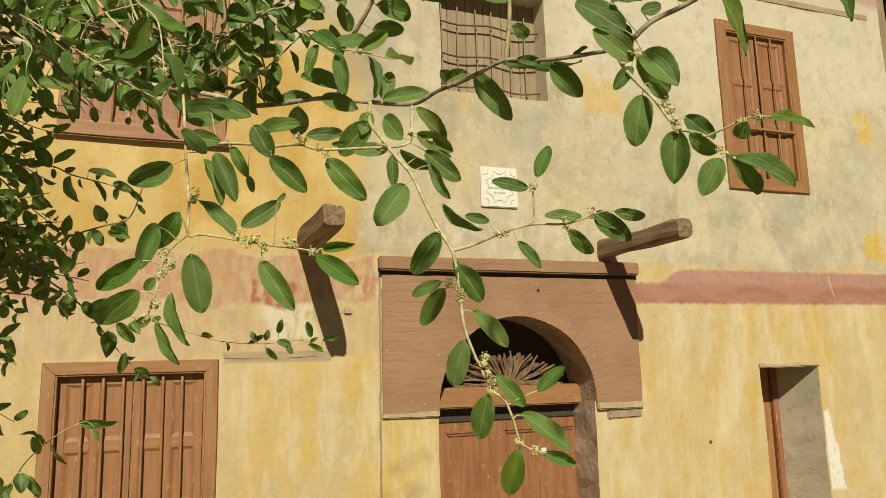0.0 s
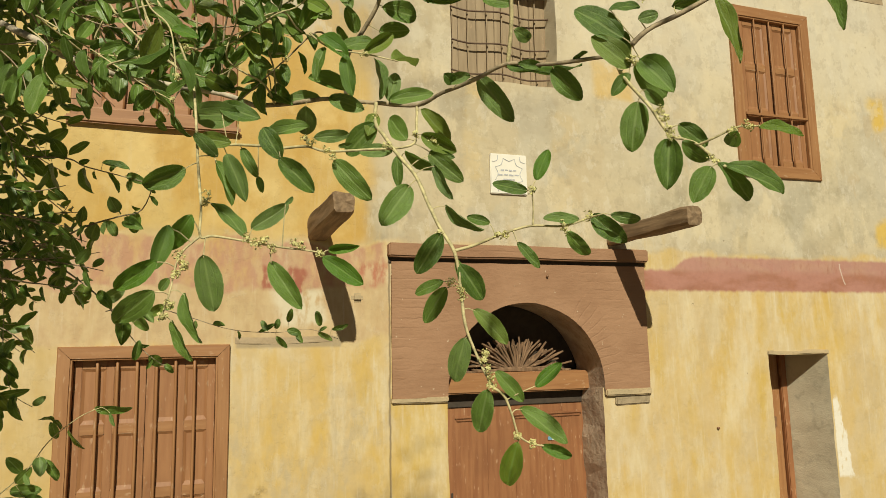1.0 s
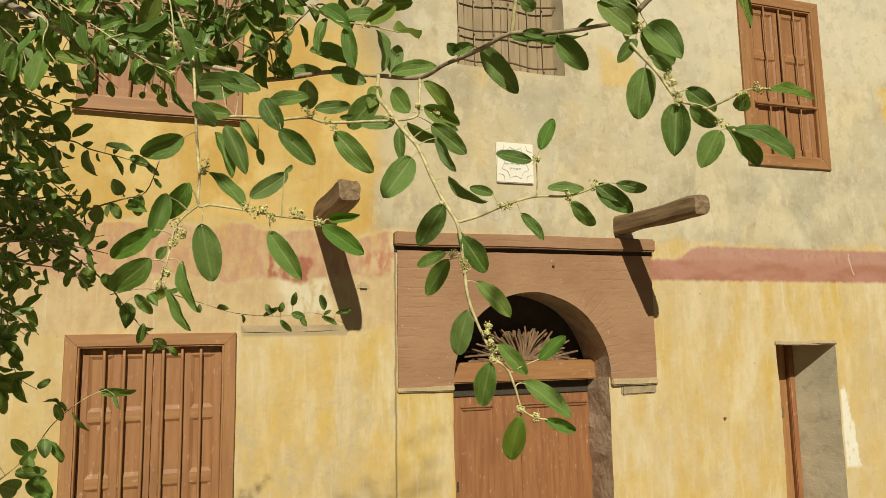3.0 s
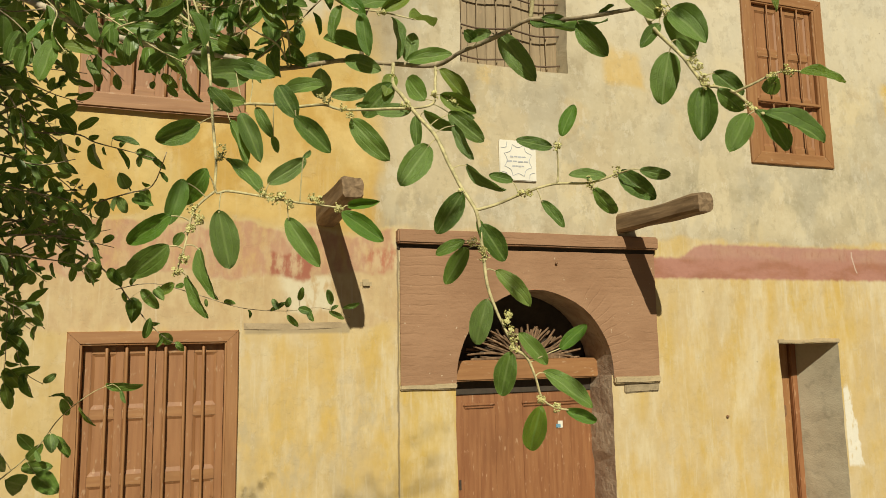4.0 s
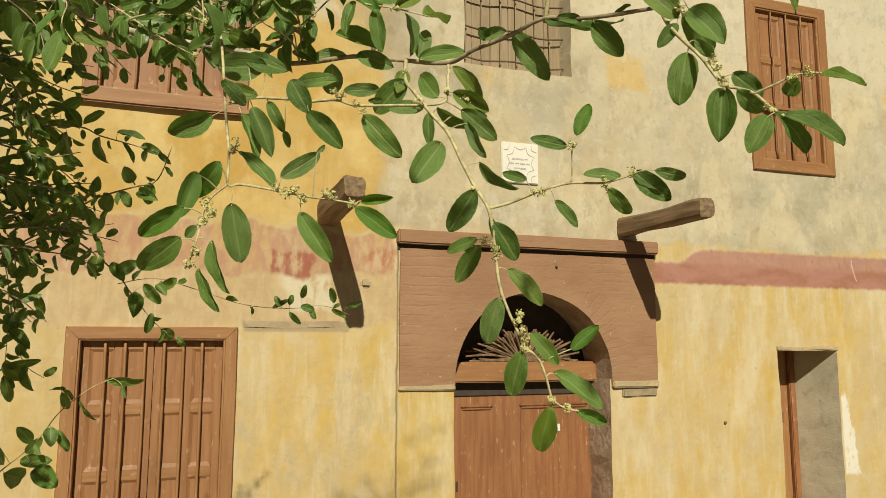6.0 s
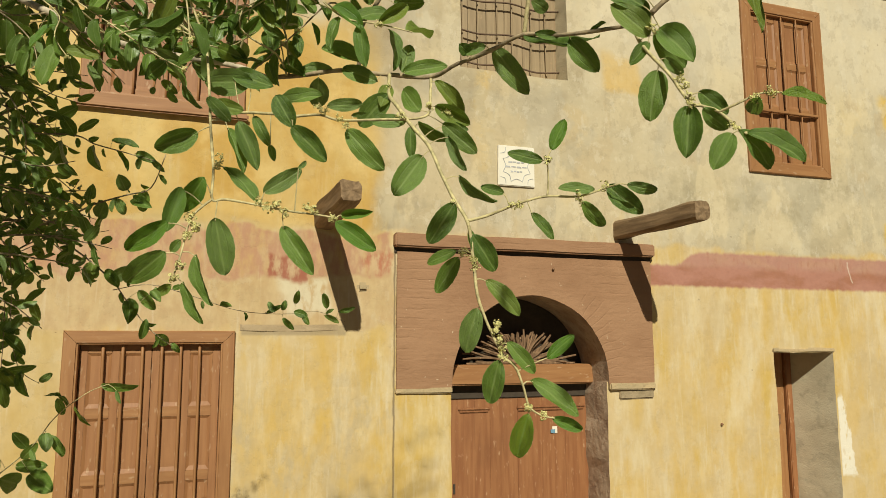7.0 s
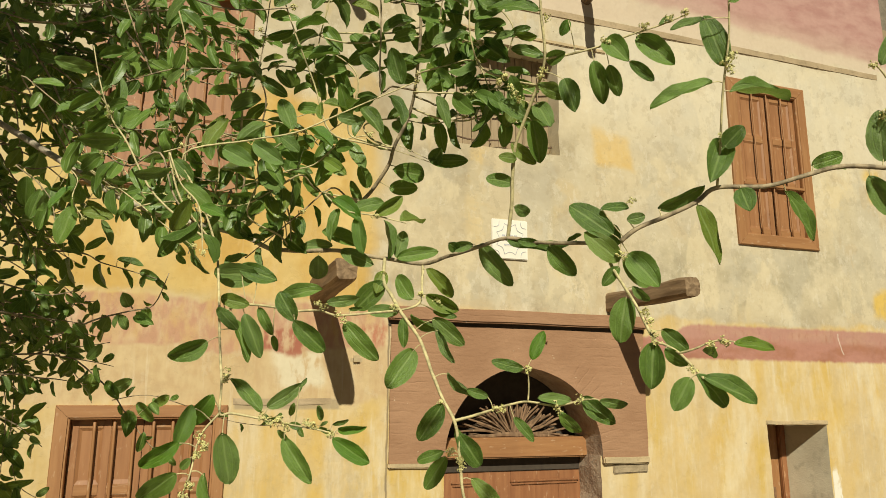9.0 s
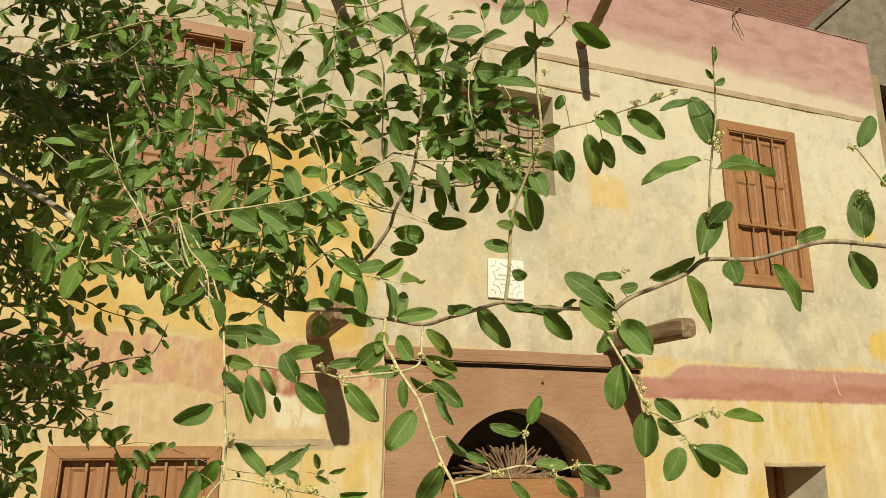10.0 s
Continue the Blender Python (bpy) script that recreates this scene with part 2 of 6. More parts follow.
    h = n.math("ADD", n.math("MULTIPLY", grit, 0.06), n.math("ADD", n.math("MULTIPLY", n.math("ADD", flake, flake2), 0.12), n.math("ADD", n.noise(5, 5), n.math("MULTIPLY", n.math("ADD", pits, joint), -1.2))))
    n.bump(h, 0.42, 0.016)
    return n.done(c)


def plaster(name, a, b, scale=3.0, rough=0.93, bump=0.6):
    n = Nodes(name, rough)
    c = n.mix(n.ramp(n.noise(scale, 6), 0.35, 0.65), a, b)
    c = n.mix(n.math("MULTIPLY", n.ramp(n.noise(scale * 6, 5, move=(3, 1, 2)), 0.5, 0.7), 0.5), c, tuple(v * 0.65 for v in a))
    n.bump(n.math("ADD", n.noise(scale * 3, 6), n.math("MULTIPLY", n.noise(70, 3), 0.3)), bump, 0.02)
    return n.done(c)


def painted_brick(name, a, b):
    """Brown paint over coarse masonry, thin enough to show the courses."""
    n = Nodes(name, 0.85)
    sp = n.t.nodes.new("ShaderNodeSeparateXYZ")
    n.put(sp.inputs[0], n.co)
    warp = n.noise(5.0, 4)
    ax, az = n.math("SUBTRACT", sp.outputs[0], 3.445), n.math("SUBTRACT", sp.outputs[2], 1.895)
    far = n.math("SQRT", n.math("ADD", n.math("MULTIPLY", ax, ax), n.math("MULTIPLY", az, az)))
    turn = n.math("MULTIPLY", n.math("ARCTAN2", az, ax), 11.0)
    flat = n.math("MULTIPLY", az, 13.0)
    wob = n.math("MULTIPLY", warp, 0.9)
    edge = lambda q: n.ramp(n.math("ABSOLUTE", n.math("SUBTRACT", n.math("FRACT", n.math("ADD", q, wob)), 0.5)), 0.36, 0.5)
    line = n.math("ADD", n.math("MULTIPLY", edge(turn), n.math("SUBTRACT", 1.0, n.ramp(far, 0.88, 1.02))), n.math("MULTIPLY", edge(flat), n.ramp(far, 0.98, 1.10)))
    course = n.math("ADD", n.math("MULTIPLY", n.noise(4.0, 5, (0.9, 1, 3.5), (2, 0, 1)), 0.75), n.math("MULTIPLY", line, n.math("MULTIPLY", n.ramp(n.noise(2.3, 3, move=(4, 4, 4)), 0.38, 0.6), 0.13)))
    c = n.mix(n.ramp(n.noise(2.2, 6), 0.35, 0.65), a, b)
    c = n.mix(n.math("MULTIPLY", n.ramp(course, 0.56, 0.66), 0.35), c, tuple(v * 0.72 for v in a))
    c = n.mix(n.math("MULTIPLY", n.ramp(n.noise(26, 3, move=(1, 5, 2)), 0.70, 0.76), 0.8), c, (0.55, 0.42, 0.28))
    n.bump(n.math("ADD", n.math("MULTIPLY", course, -1.1), n.math("MULTIPLY", n.noise(30, 5), 0.35)), 0.7, 0.018)
    return n.done(c)


def wood(name, a, b, along=2, rough=0.6, wear=(0.5, 0.34, 0.2)):
    """Painted or bare timber with grain along one axis."""
    n = Nodes(name, rough)
    s = [9.0, 9.0, 9.0]
    s[along] = 0.7
    grain = n.noise(3.2, 6, tuple(s), (1, 2, 3))
    c = n.mix(n.ramp(grain, 0.32, 0.68), a, b)
    c = n.mix(n.math("MULTIPLY", n.ramp(n.noise(2.0, 5), 0.5, 0.72), 0.35), c, tuple(v * 0.7 for v in a))
    c = n.mix(n.math("MULTIPLY", n.ramp(n.noise(14, 4, tuple(v ** 0.4 for v in s), (5, 1, 7)), 0.60, 0.72), 0.50), c, wear)
    n.bump(grain, 0.35, 0.006)
    return n.done(c)


def leaf_skin(name, dark, light, back):
    n = Nodes(name, 0.40)
    rnd = n.node("ShaderNodeObjectInfo", out=5)
    isl = n.node("ShaderNodeNewGeometry", out=8)
    r = n.math("FRACT", n.math("ADD", rnd, isl))
    uv = n.t.nodes.new("ShaderNodeUVMap").outputs[0]
    s = n.t.nodes.new("ShaderNodeSeparateXYZ")
    n.put(s.inputs[0], uv)
    across = n.math("ABSOLUTE", s.outputs[0])
    rib = n.math("SUBTRACT", 1.0, n.ramp(across, 0.015, 0.07))
    # two long side veins that follow the outline, faint cross veins, a pale thin margin
    side = n.math("SUBTRACT", 1.0, n.ramp(n.math("ABSOLUTE", n.math("SUBTRACT", across, 0.25)), 0.006, 0.03))
    cross = n.ramp(n.math("SINE", n.math("MULTIPLY", n.math("SUBTRACT", s.outputs[1], n.math("MULTIPLY", across, 0.35)), 62.0)), 0.55, 0.98)
    rim = n.ramp(across, 0.455, 0.495)
    c = n.mix(r, dark, light)
    # a few leaves are dusty and pale, a few yellowing
    c = n.mix(n.math("MULTIPLY", n.ramp(n.math("FRACT", n.math("MULTIPLY", r, 7.31)), 0.68, 0.95), 0.6), c, (0.20, 0.29, 0.095))
    c = n.mix(n.math("MULTIPLY", n.ramp(n.math("FRACT", n.math("MULTIPLY", r, 13.7)), 0.84, 0.98), 0.6), c, (0.24, 0.28, 0.035))
    c = n.mix(n.math("MULTIPLY", n.ramp(n.noise(70, 4), 0.45, 0.7), 0.45), c, tuple(v * 0.62 for v in dark))
    c = n.mix(n.math("MULTIPLY", n.ramp(n.noise(230, 3), 0.70, 0.76), 0.5), c, (0.40, 0.44, 0.30))
    c = n.mix(n.math("MULTIPLY", rib, 0.6), c, back)
    c = n.mix(n.math("MULTIPLY", side, 0.20), c, back)
    c = n.mix(n.math("MULTIPLY", cross, 0.03), c, back)
    c = n.mix(n.math("MULTIPLY", rim, 0.55), c, back)
    c = n.mix(n.math("MULTIPLY", n.ramp(n.noise(9.0, 3, move=(2, 7, 1)), 0.50, 0.62), 0.30), c, tuple(v * 1.25 for v in light))
    n.bump(n.math("ADD", n.math("MULTIPLY", rib, -0.6), n.math("ADD", n.math("MULTIPLY", side, -0.4), n.math("MULTIPLY", n.math("ADD", n.noise(160, 3), n.math("MULTIPLY", cross, -0.15)), 0.5))), 0.6, 0.0014)
    n.done(c)
    n.bsdf.inputs["Specular IOR Level"].default_value = 0.45
    tr = n.t.nodes.new("ShaderNodeBsdfTranslucent")
    n.put(tr.inputs[0], n.mix(0.5, c, (0.22, 0.36, 0.03)))
    m = n.t.nodes.new("ShaderNodeMixShader")
    n.put(m.inputs[0], 0.31)
    n.put(m.inputs[1], n.bsdf.outputs[0])
    n.put(m.inputs[2], tr.outputs[0])
    n.put(n.t.nodes["Material Output"].inputs[0], m.outputs[0])
    return n.mat


def plain(name, c, rough=0.6, metal=0.0, vary=0.25, scale=20.0):
    n = Nodes(name, rough)
    n.bsdf.inputs["Metallic"].default_value = metal
    n.bump(n.noise(scale * 4, 4), 0.3, 0.003)
    return n.done(n.mix(n.ramp(n.noise(scale, 5), 0.35, 0.7), c, tuple(v * (1 - vary) for v in c)))


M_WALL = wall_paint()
M_REVEAL = plaster("bare_mud_plaster", (0.55, 0.475, 0.325), (0.66, 0.59, 0.42), 1.6, bump=0.55)
M_JAMB = plaster("chipped_brown_plaster", (0.36, 0.25, 0.165), (0.53, 0.41, 0.285), 4.0, bump=0.8)
M_BROWN = painted_brick("brown_painted_masonry", (0.285, 0.155, 0.080), (0.335, 0.190, 0.102))
M_CAP = plaster("cream_stone_cap", (0.50, 0.38, 0.21), (0.42, 0.33, 0.19), 5.0)
M_TRIM = plaster("dusty_brown_moulding", (0.34, 0.255, 0.145), (0.43, 0.33, 0.20), 3.0)
M_STONE = plaster("grey_rough_stone", (0.27, 0.21, 0.12), (0.36, 0.28, 0.17), 6.0)
M_SHUTTER = wood("red_brown_painted_shutter_wood", (0.262, 0.115, 0.041), (0.322, 0.152, 0.058), 2)
M_DOOR = wood("worn_red_brown_door_paint", (0.235, 0.092, 0.033), (0.300, 0.132, 0.050), 2, 0.6, (0.55, 0.36, 0.21))
M_FRAME = wood("brown_painted_frame_wood", (0.280, 0.128, 0.044), (0.340, 0.168, 0.062), 2)
M_RAIL = wood("brown_painted_rail_wood", (0.280, 0.128, 0.044), (0.340, 0.168, 0.062), 0)
M_DUN = wood("weathered_dun_boards", (0.255, 0.185, 0.100), (0.33, 0.245, 0.138), 2)
M_BEAM = wood("weathered_grey_timber", (0.145, 0.092, 0.045), (0.27, 0.18, 0.095), 1, 0.85, (0.33, 0.24, 0.14))
M_IRON = plain("brown_painted_iron", (0.235, 0.125, 0.06), 0.55)
M_RUST = plain("dark_rusty_iron", (0.13, 0.08, 0.045), 0.7)
# near-black: shade of the rooms, gaps and holes is put into this colour
M_DARK = plain("dark_shade_fill", (0.06, 0.045, 0.03), 0.95)
M_STICK = wood("dry_brown_laths", (0.13, 0.075, 0.037), (0.25, 0.15, 0.078), 2, 0.85)
M_PLAQUE = plain("white_enamel_plaque", (0.78, 0.74, 0.62), 0.4, 0, 0.06, 6.0)
M_INK = plain("blue_grey_print", (0.47, 0.48, 0.49), 0.5)
M_TAPE = plain("pale_blue_tape", (0.16, 0.33, 0.45), 0.5)
def brickwork(name, a, b, mortar):
    """Old brick seen from afar: dark mortar lines, bricks of uneven red, dust in patches."""
    n = Nodes(name, 0.92)
    t = n.t.nodes.new("ShaderNodeTexBrick")
    turn = n.node("ShaderNodeMapping", Vector=n.co, Rotation=(radians(90), 0, 0))
    for k, v in (("Vector", turn), ("Color1", a), ("Color2", b), ("Mortar", mortar), ("Scale", 1.0), ("Mortar Size", 0.010), ("Brick Width", 0.24), ("Row Height", 0.075)):
        n.put(t.inputs[k], v)
    c = n.mix(n.math("MULTIPLY", n.ramp(n.noise(2.0, 6), 0.45, 0.65), 0.55), t.outputs[0], (0.16, 0.085, 0.055))
    n.bump(n.math("ADD", n.math("MULTIPLY", t.outputs[1], -1.0), n.noise(12, 5)), 0.6, 0.01)
    return n.done(c)


M_BRICK = brickwork("dark_red_brick", (0.21, 0.068, 0.04), (0.15, 0.052, 0.034), (0.17, 0.115, 0.08))
M_CONCRETE = plaster("grey_weathered_concrete", (0.155, 0.13, 0.092), (0.22, 0.185, 0.13), 5.0)
M_SAND = plaster("dry_sandy_ground", (0.17, 0.135, 0.085), (0.21, 0.165, 0.105), 1.2)
M_BARK = plain("pale_grey_bark", (0.60, 0.51, 0.37), 0.85, 0, 0.45, 60.0)
M_TWIG = plain("green_brown_twig", (0.62, 0.54, 0.27), 0.7, 0, 0.4, 120.0)
M_TWIG2 = plain("brown_twig", (0.43, 0.34, 0.205), 0.8, 0, 0.6, 90.0)
M_LEAF = leaf_skin("jujube_leaf", (0.076, 0.144, 0.024), (0.168, 0.282, 0.048), (0.29, 0.39, 0.13))
M_YOUNG = leaf_skin("young_jujube_leaf", (0.085, 0.20, 0.018), (0.12, 0.25, 0.025), (0.22, 0.34, 0.08))
M_FLOWER = plain("yellow_green_blossom", (0.70, 0.66, 0.27), 0.7, 0, 0.30, 300.0)


# ---- building helpers ----
def thing(name, label="", category="", group="", kind="", at=(0, 0, 0)):
    ob = new(name)
    ob.location = at
    return tagged(ob, label, category, group, kind)


def mesh_of(name, bm, material, smooth=False):
    me = bpy.data.meshes.new(name)
    if smooth:
        for f in bm.faces:
            f.smooth = True
    bm.to_mesh(me)
    bm.free()
    for m in material if isinstance(material, (list, tuple)) else [material]:
        me.materials.append(m)
    return me


def part(name, bm, material, parent=None, label="", smooth=False):
    ob = new(name, mesh_of(name, bm, material, smooth))
    if parent:
        ob.parent = parent
        # meshes are written in world places: take the parent's own place away
        p, off = parent, Vector()
        while p:
            off += p.location
            p = p.parent
        ob.location = -off
    return tagged(ob, label)


def block(x0, x1, y0, y1, z0, z1, bevel=0.006, wobble=0.0, cuts=0, seed=0):
    """A bevelled block between two corners, its edges worn by wobble."""
    bm = bmesh.new()
    bmesh.ops.create_cube(bm, size=1)
    bmesh.ops.scale(bm, vec=(x1 - x0, y1 - y0, z1 - z0), verts=bm.verts)
    bmesh.ops.translate(bm, vec=((x0 + x1) / 2, (y0 + y1) / 2, (z0 + z1) / 2), verts=bm.verts)
    if cuts:
        long = max(x1 - x0, y1 - y0, z1 - z0)
        es = [e for e in bm.edges if e.calc_length() > long * 0.7]
        bmesh.ops.subdivide_edges(bm, edges=es, cuts=cuts, use_grid_fill=True)
    if bevel:
        es = [e for e in bm.edges if len(e.link_faces) == 2 and e.calc_face_angle(0) > 0.5]
        bmesh.ops.bevel(bm, geom=es, offset=bevel, segments=2, affect="EDGES")
    if wobble:
        for v in bm.verts:
            v.co += noise.noise_vector(v.co * 3.1 + Vector((seed, 0, 0))) * wobble
    return bm


def join(*parts):
    out = bmesh.new()
    for b in parts:
        me = bpy.data.meshes.new("tmp")
        b.to_mesh(me)
        out.from_mesh(me)
        b.free()
        bpy.data.meshes.remove(me)
    return out


def tube(points, radii, sides=7, rough=0.0):
    """A tapering tube along a smooth line through the points."""
    pts = [Vector(p) for p in points]
    line, rad = [], []
    steps = 5 if len(pts) > 2 else 3
    for i in range(len(pts) - 1):
        a, b, c, d = pts[max(i - 1, 0)], pts[i], pts[i + 1], pts[min(i + 2, len(pts) - 1)]
        for k in range(steps):
            t = k / steps
            line.append(0.5 * ((2 * b) + (c - a) * t + (2 * a - 5 * b + 4 * c - d) * t * t + (3 * b - a - 3 * c + d) * t ** 3))
            rad.append(radii[i] * (1 - t) + radii[i + 1] * t)
    line.append(pts[-1])
    rad.append(radii[-1])
    bm = bmesh.new()
    rings = []
    ref = Vector((0.13, 0.41, 0.9))
    for i, p in enumerate(line):
        d = (line[min(i + 1, len(line) - 1)] - line[max(i - 1, 0)]).normalized()
        u = d.cross(ref)
        if u.length < 0.15:
            u = d.cross(Vector((1, 0, 0)))
        u.normalize()
        w = d.cross(u)
        ring = []
        for s in range(sides):
            a = 2 * math.pi * s / sides
            r = rad[i] * (1 + rough * noise.noise(p * 40 + Vector((s, 0, 0))))
            ring.append(bm.verts.new(p + (u * math.cos(a) + w * math.sin(a)) * r))
        rings.append(ring)
    for a, b in zip(rings, rings[1:]):
        for s in range(sides):
            bm.faces.new((a[s], a[(s + 1) % sides], b[(s + 1) % sides], b[s]))
    bm.faces.new(rings[0][::-1])
    bm.faces.new(rings[-1])
    bmesh.ops.recalc_face_normals(bm, faces=bm.faces)
    return bm


# ---- ground and walls ----
GROUND = -0.2
bm = bmesh.new()
bmesh.ops.create_grid(bm, x_segments=2, y_segments=2, size=600)
bmesh.ops.translate(bm, vec=(0, 0, GROUND), verts=bm.verts)
tagged(part("ground", bm, M_SAND), "dry sandy ground in front of the old house", "ground", kind="structure")

X0, X1, TOP, THICK = -6.0, 8.08, 6.94, 0.62
ARCH_X, ARCH_Z, ARCH_R = 3.445, 1.895, 0.705
OPENINGS = [
    (0.05, 1.05, 0.80, 2.25),
    (0.05, 1.06, 3.90, 5.50),
    (2.83, 3.834, 4.50, 5.50),
    (5.82, 6.70, 3.90, 5.52),
    (5.93, 6.64, GROUND, 2.12),
    (2.74, 4.15, GROUND, 1.88),
    (2.45, 4.44, 1.88, 2.80),
]


def spaced(lo, hi, marks, step):
    marks = sorted({lo, hi, *[m for m in marks if lo < m < hi]})
    out = [lo]
    for a, b in zip(marks, marks[1:]):
        n = max(1, round((b - a) / step))
        out += [a + (b - a) * (i + 1) / n for i in range(n)]
    return out


def facade():
    xs = spaced(X0, X1, [v for o in OPENINGS for v in o[:2]], 0.11)
    zs = spaced(GROUND, TOP, [v for o in OPENINGS for v in o[2:]], 0.11)
    bm = bmesh.new()

    def vert(x, z, y):
        p = Vector((x, y, z))
        w = noise.noise_vector(p * 1.7) * 0.010 + noise.noise_vector(p * 6.0) * 0.006
        if z < 1.9 and abs(x - 4.15) < 0.01:
            w.x += 0.022 * noise.noise(Vector((y * 9, 3.0, z * 9))) - 0.012
        if z < GROUND + 0.01 or x > X1 - 0.01:
            w.x = w.z = 0
        return bm.verts.new(p + Vector((w.x, w.y * 0.8, w.z)))

    front = [[vert(x, z, 0.0) for z in zs] for x in xs]
    mid = [[None] * len(zs) for _ in xs]
    back = [[None] * len(zs) for _ in xs]

    def deep(i, j):
        if mid[i][j] is None:
            splay = 0.11 if abs(xs[i] - 6.64) < 0.005 and zs[j] < 2.13 else 0.0
            mid[i][j] = vert(xs[i] - splay * 0.45, zs[j], THICK * 0.45)
            back[i][j] = vert(xs[i] - splay, zs[j], THICK)
        return mid[i][j], back[i][j]

    def hole(i, j):
        if i < 0 or j < 0 or i >= len(xs) - 1 or j >= len(zs) - 1:
            return True
        cx, cz = (xs[i] + xs[i + 1]) / 2, (zs[j] + zs[j + 1]) / 2
        return any(a < cx < b and c < cz < d for a, b, c, d in OPENINGS)

    for i in range(len(xs) - 1):
        for j in range(len(zs) - 1):
            if hole(i, j):
                continue
            bm.faces.new((front[i][j], front[i + 1][j], front[i + 1][j + 1], front[i][j + 1]))
            for (di, dj), (a, b) in {(-1, 0): ((i, j + 1), (i, j)), (1, 0): ((i + 1, j), (i + 1, j + 1)), (0, -1): ((i, j), (i + 1, j)), (0, 1): ((i + 1, j + 1), (i, j + 1))}.items():
                if hole(i + di, j + dj):
                    (ma, ba), (mb, bb) = deep(*a), deep(*b)
                    inside = 0 <= i + di < len(xs) - 1 and 0 <= j + dj < len(zs) - 1
                    for q in ((front[a[0]][a[1]], ma, mb, front[b[0]][b[1]]), (ma, ba, bb, mb)):
                        bm.faces.new(q).material_index = (2 if 2.7 < xs[i] < 4.3 and zs[j] < 2.0 else 1) if inside else 0
    bmesh.ops.recalc_face_normals(bm, faces=bm.faces)
    return bm


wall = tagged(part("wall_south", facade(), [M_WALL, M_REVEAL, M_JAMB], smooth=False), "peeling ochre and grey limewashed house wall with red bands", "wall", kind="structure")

# added behind the facade: back wall, side walls and roof keep the openings dark
room = tagged(part("wall_north", block(X0, X1, 3.0, 3.2, GROUND, TOP - 0.3, 0), M_DARK), "plain unseen back wall of the house, added to darken the openings", "wall", kind="structure")
tagged(part("wall_west", block(X0, X0 + 0.3, THICK + 0.01, 2.99, GROUND, TOP - 0.3, 0), M_DARK), "plain unseen side wall of the house, added to darken the openings", "wall", kind="structure")
tagged(part("wall_east", block(X1 - 0.3, X1, THICK + 0.01, 2.99, GROUND, TOP - 0.3, 0), M_DARK), "plain unseen side wall of the house, added to darken the openings", "wall", kind="structure")
tagged(part("ceiling", block(X0 + 0.31, X1 - 0.31, THICK + 0.01, 2.99, TOP - 0.6, TOP - 0.4, 0), M_DARK), "flat unseen roof slab of the house, added to darken the openings", "roof", kind="structure")


# ---- arched doorway ----
def arch_surround():
    """Brown masonry with a round arch cut through it."""
    bm = bmesh.new()
    x0, x1, z0, z1 = 2.290, 4.600, 1.865, 2.922
    n = 28
    ys = (-0.022, 0.14, 0.42)

    def pair(k):
        a = math.pi * (1 - k / n)
        inner = Vector((ARCH_X + ARCH_R * math.cos(a), 0, ARCH_Z + ARCH_R * math.sin(a)))
        d = Vector((math.cos(a), 0, math.sin(a)))
        reach = min([(x1 - ARCH_X) / d.x if d.x > 1e-6 else 9, (x0 - ARCH_X) / d.x if d.x < -1e-6 else 9, (z1 - ARCH_Z) / d.z if d.z > 1e-6 else 9])
        return inner, Vector((ARCH_X, 0, ARCH_Z)) + d * reach

    def at(p, y):
        w = noise.noise_vector(p * 5.0) * 0.007
        return bm.verts.new((p.x + w.x, y + w.y * 0.6, p.z + w.z))

    ring = []
    for k in range(n + 1):
        i, o = pair(k)
        m = i.lerp(o, 0.5)
        ring.append([[at(i, y) for y in ys], at(m, ys[0]), at(o, ys[0]), at(o, ys[2])])
    # feet of the surround, straight below the springing
    for k in (0, n):
        i, o = pair(k)
        foot = [[at(Vector((i.x, 0, z0)), y) for y in ys], at(Vector(((i.x + o.x) / 2, 0, z0)), ys[0]), at(Vector((o.x, 0, z0)), ys[0]), at(Vector((o.x, 0, z0)), ys[2])]
        ring.insert(0, foot) if k == 0 else ring.append(foot)
    for a, b in zip(ring, ring[1:]):
        bm.faces.new((a[0][0], b[0][0], b[1], a[1]))
        bm.faces.new((a[1], b[1], b[2], a[2]))
        bm.faces.new((a[2], b[2], b[3], a[3]))
        for q in range(2):
            bm.faces.new((a[0][q], a[0][q + 1], b[0][q + 1], b[0][q])).material_index = 1
    # the two corners of the outer rectangle
    for cx in (x0, x1):
        k = min(range(1, n + 1), key=lambda k: abs(math.atan2(z1 - ARCH_Z, cx - ARCH_X) - math.pi * (1 - k / n)))
        cand = [r for r in ring[1:-1]]
        near = sorted(cand, key=lambda r: (r[2].co - Vector((cx, ys[0], z1))).length)[:2]
        c = bm.verts.new((cx, ys[0], z1))
        if (near[0][2].co - c.co).length > 0.012:
            bm.faces.new((near[0][2], near[1][2], c))
    bmesh.ops.recalc_face_normals(bm, faces=bm.faces)
    return bm


surround = thing("door_surround", "brown painted arched masonry door surround set in the wall", "door surround", kind="structure", at=(ARCH_X, 0, GROUND))
part("arch", arch_surround(), [M_BROWN, M_JAMB], surround)
part("cornice", block(2.262, 4.62, -0.078, 0.05, 2.957, 3.067, 0.012, 0.007, 14, 3), M_BROWN, surround, "brown painted plank-like cornice")
# thin dark strip: the cornice gap's shade is put into its colour
part("joint", block(2.272, 4.612, -0.014, 0.02, 2.915, 2.960, 0.002), M_DARK, surround, "dark strip standing in for shade in the gap under the cornice")
part("impost", block(4.145, 4.605, -0.038, 0.30, 1.815, 1.872, 0.010, 0.008, 4, 8), M_CAP, surround, "chipped cream impost")
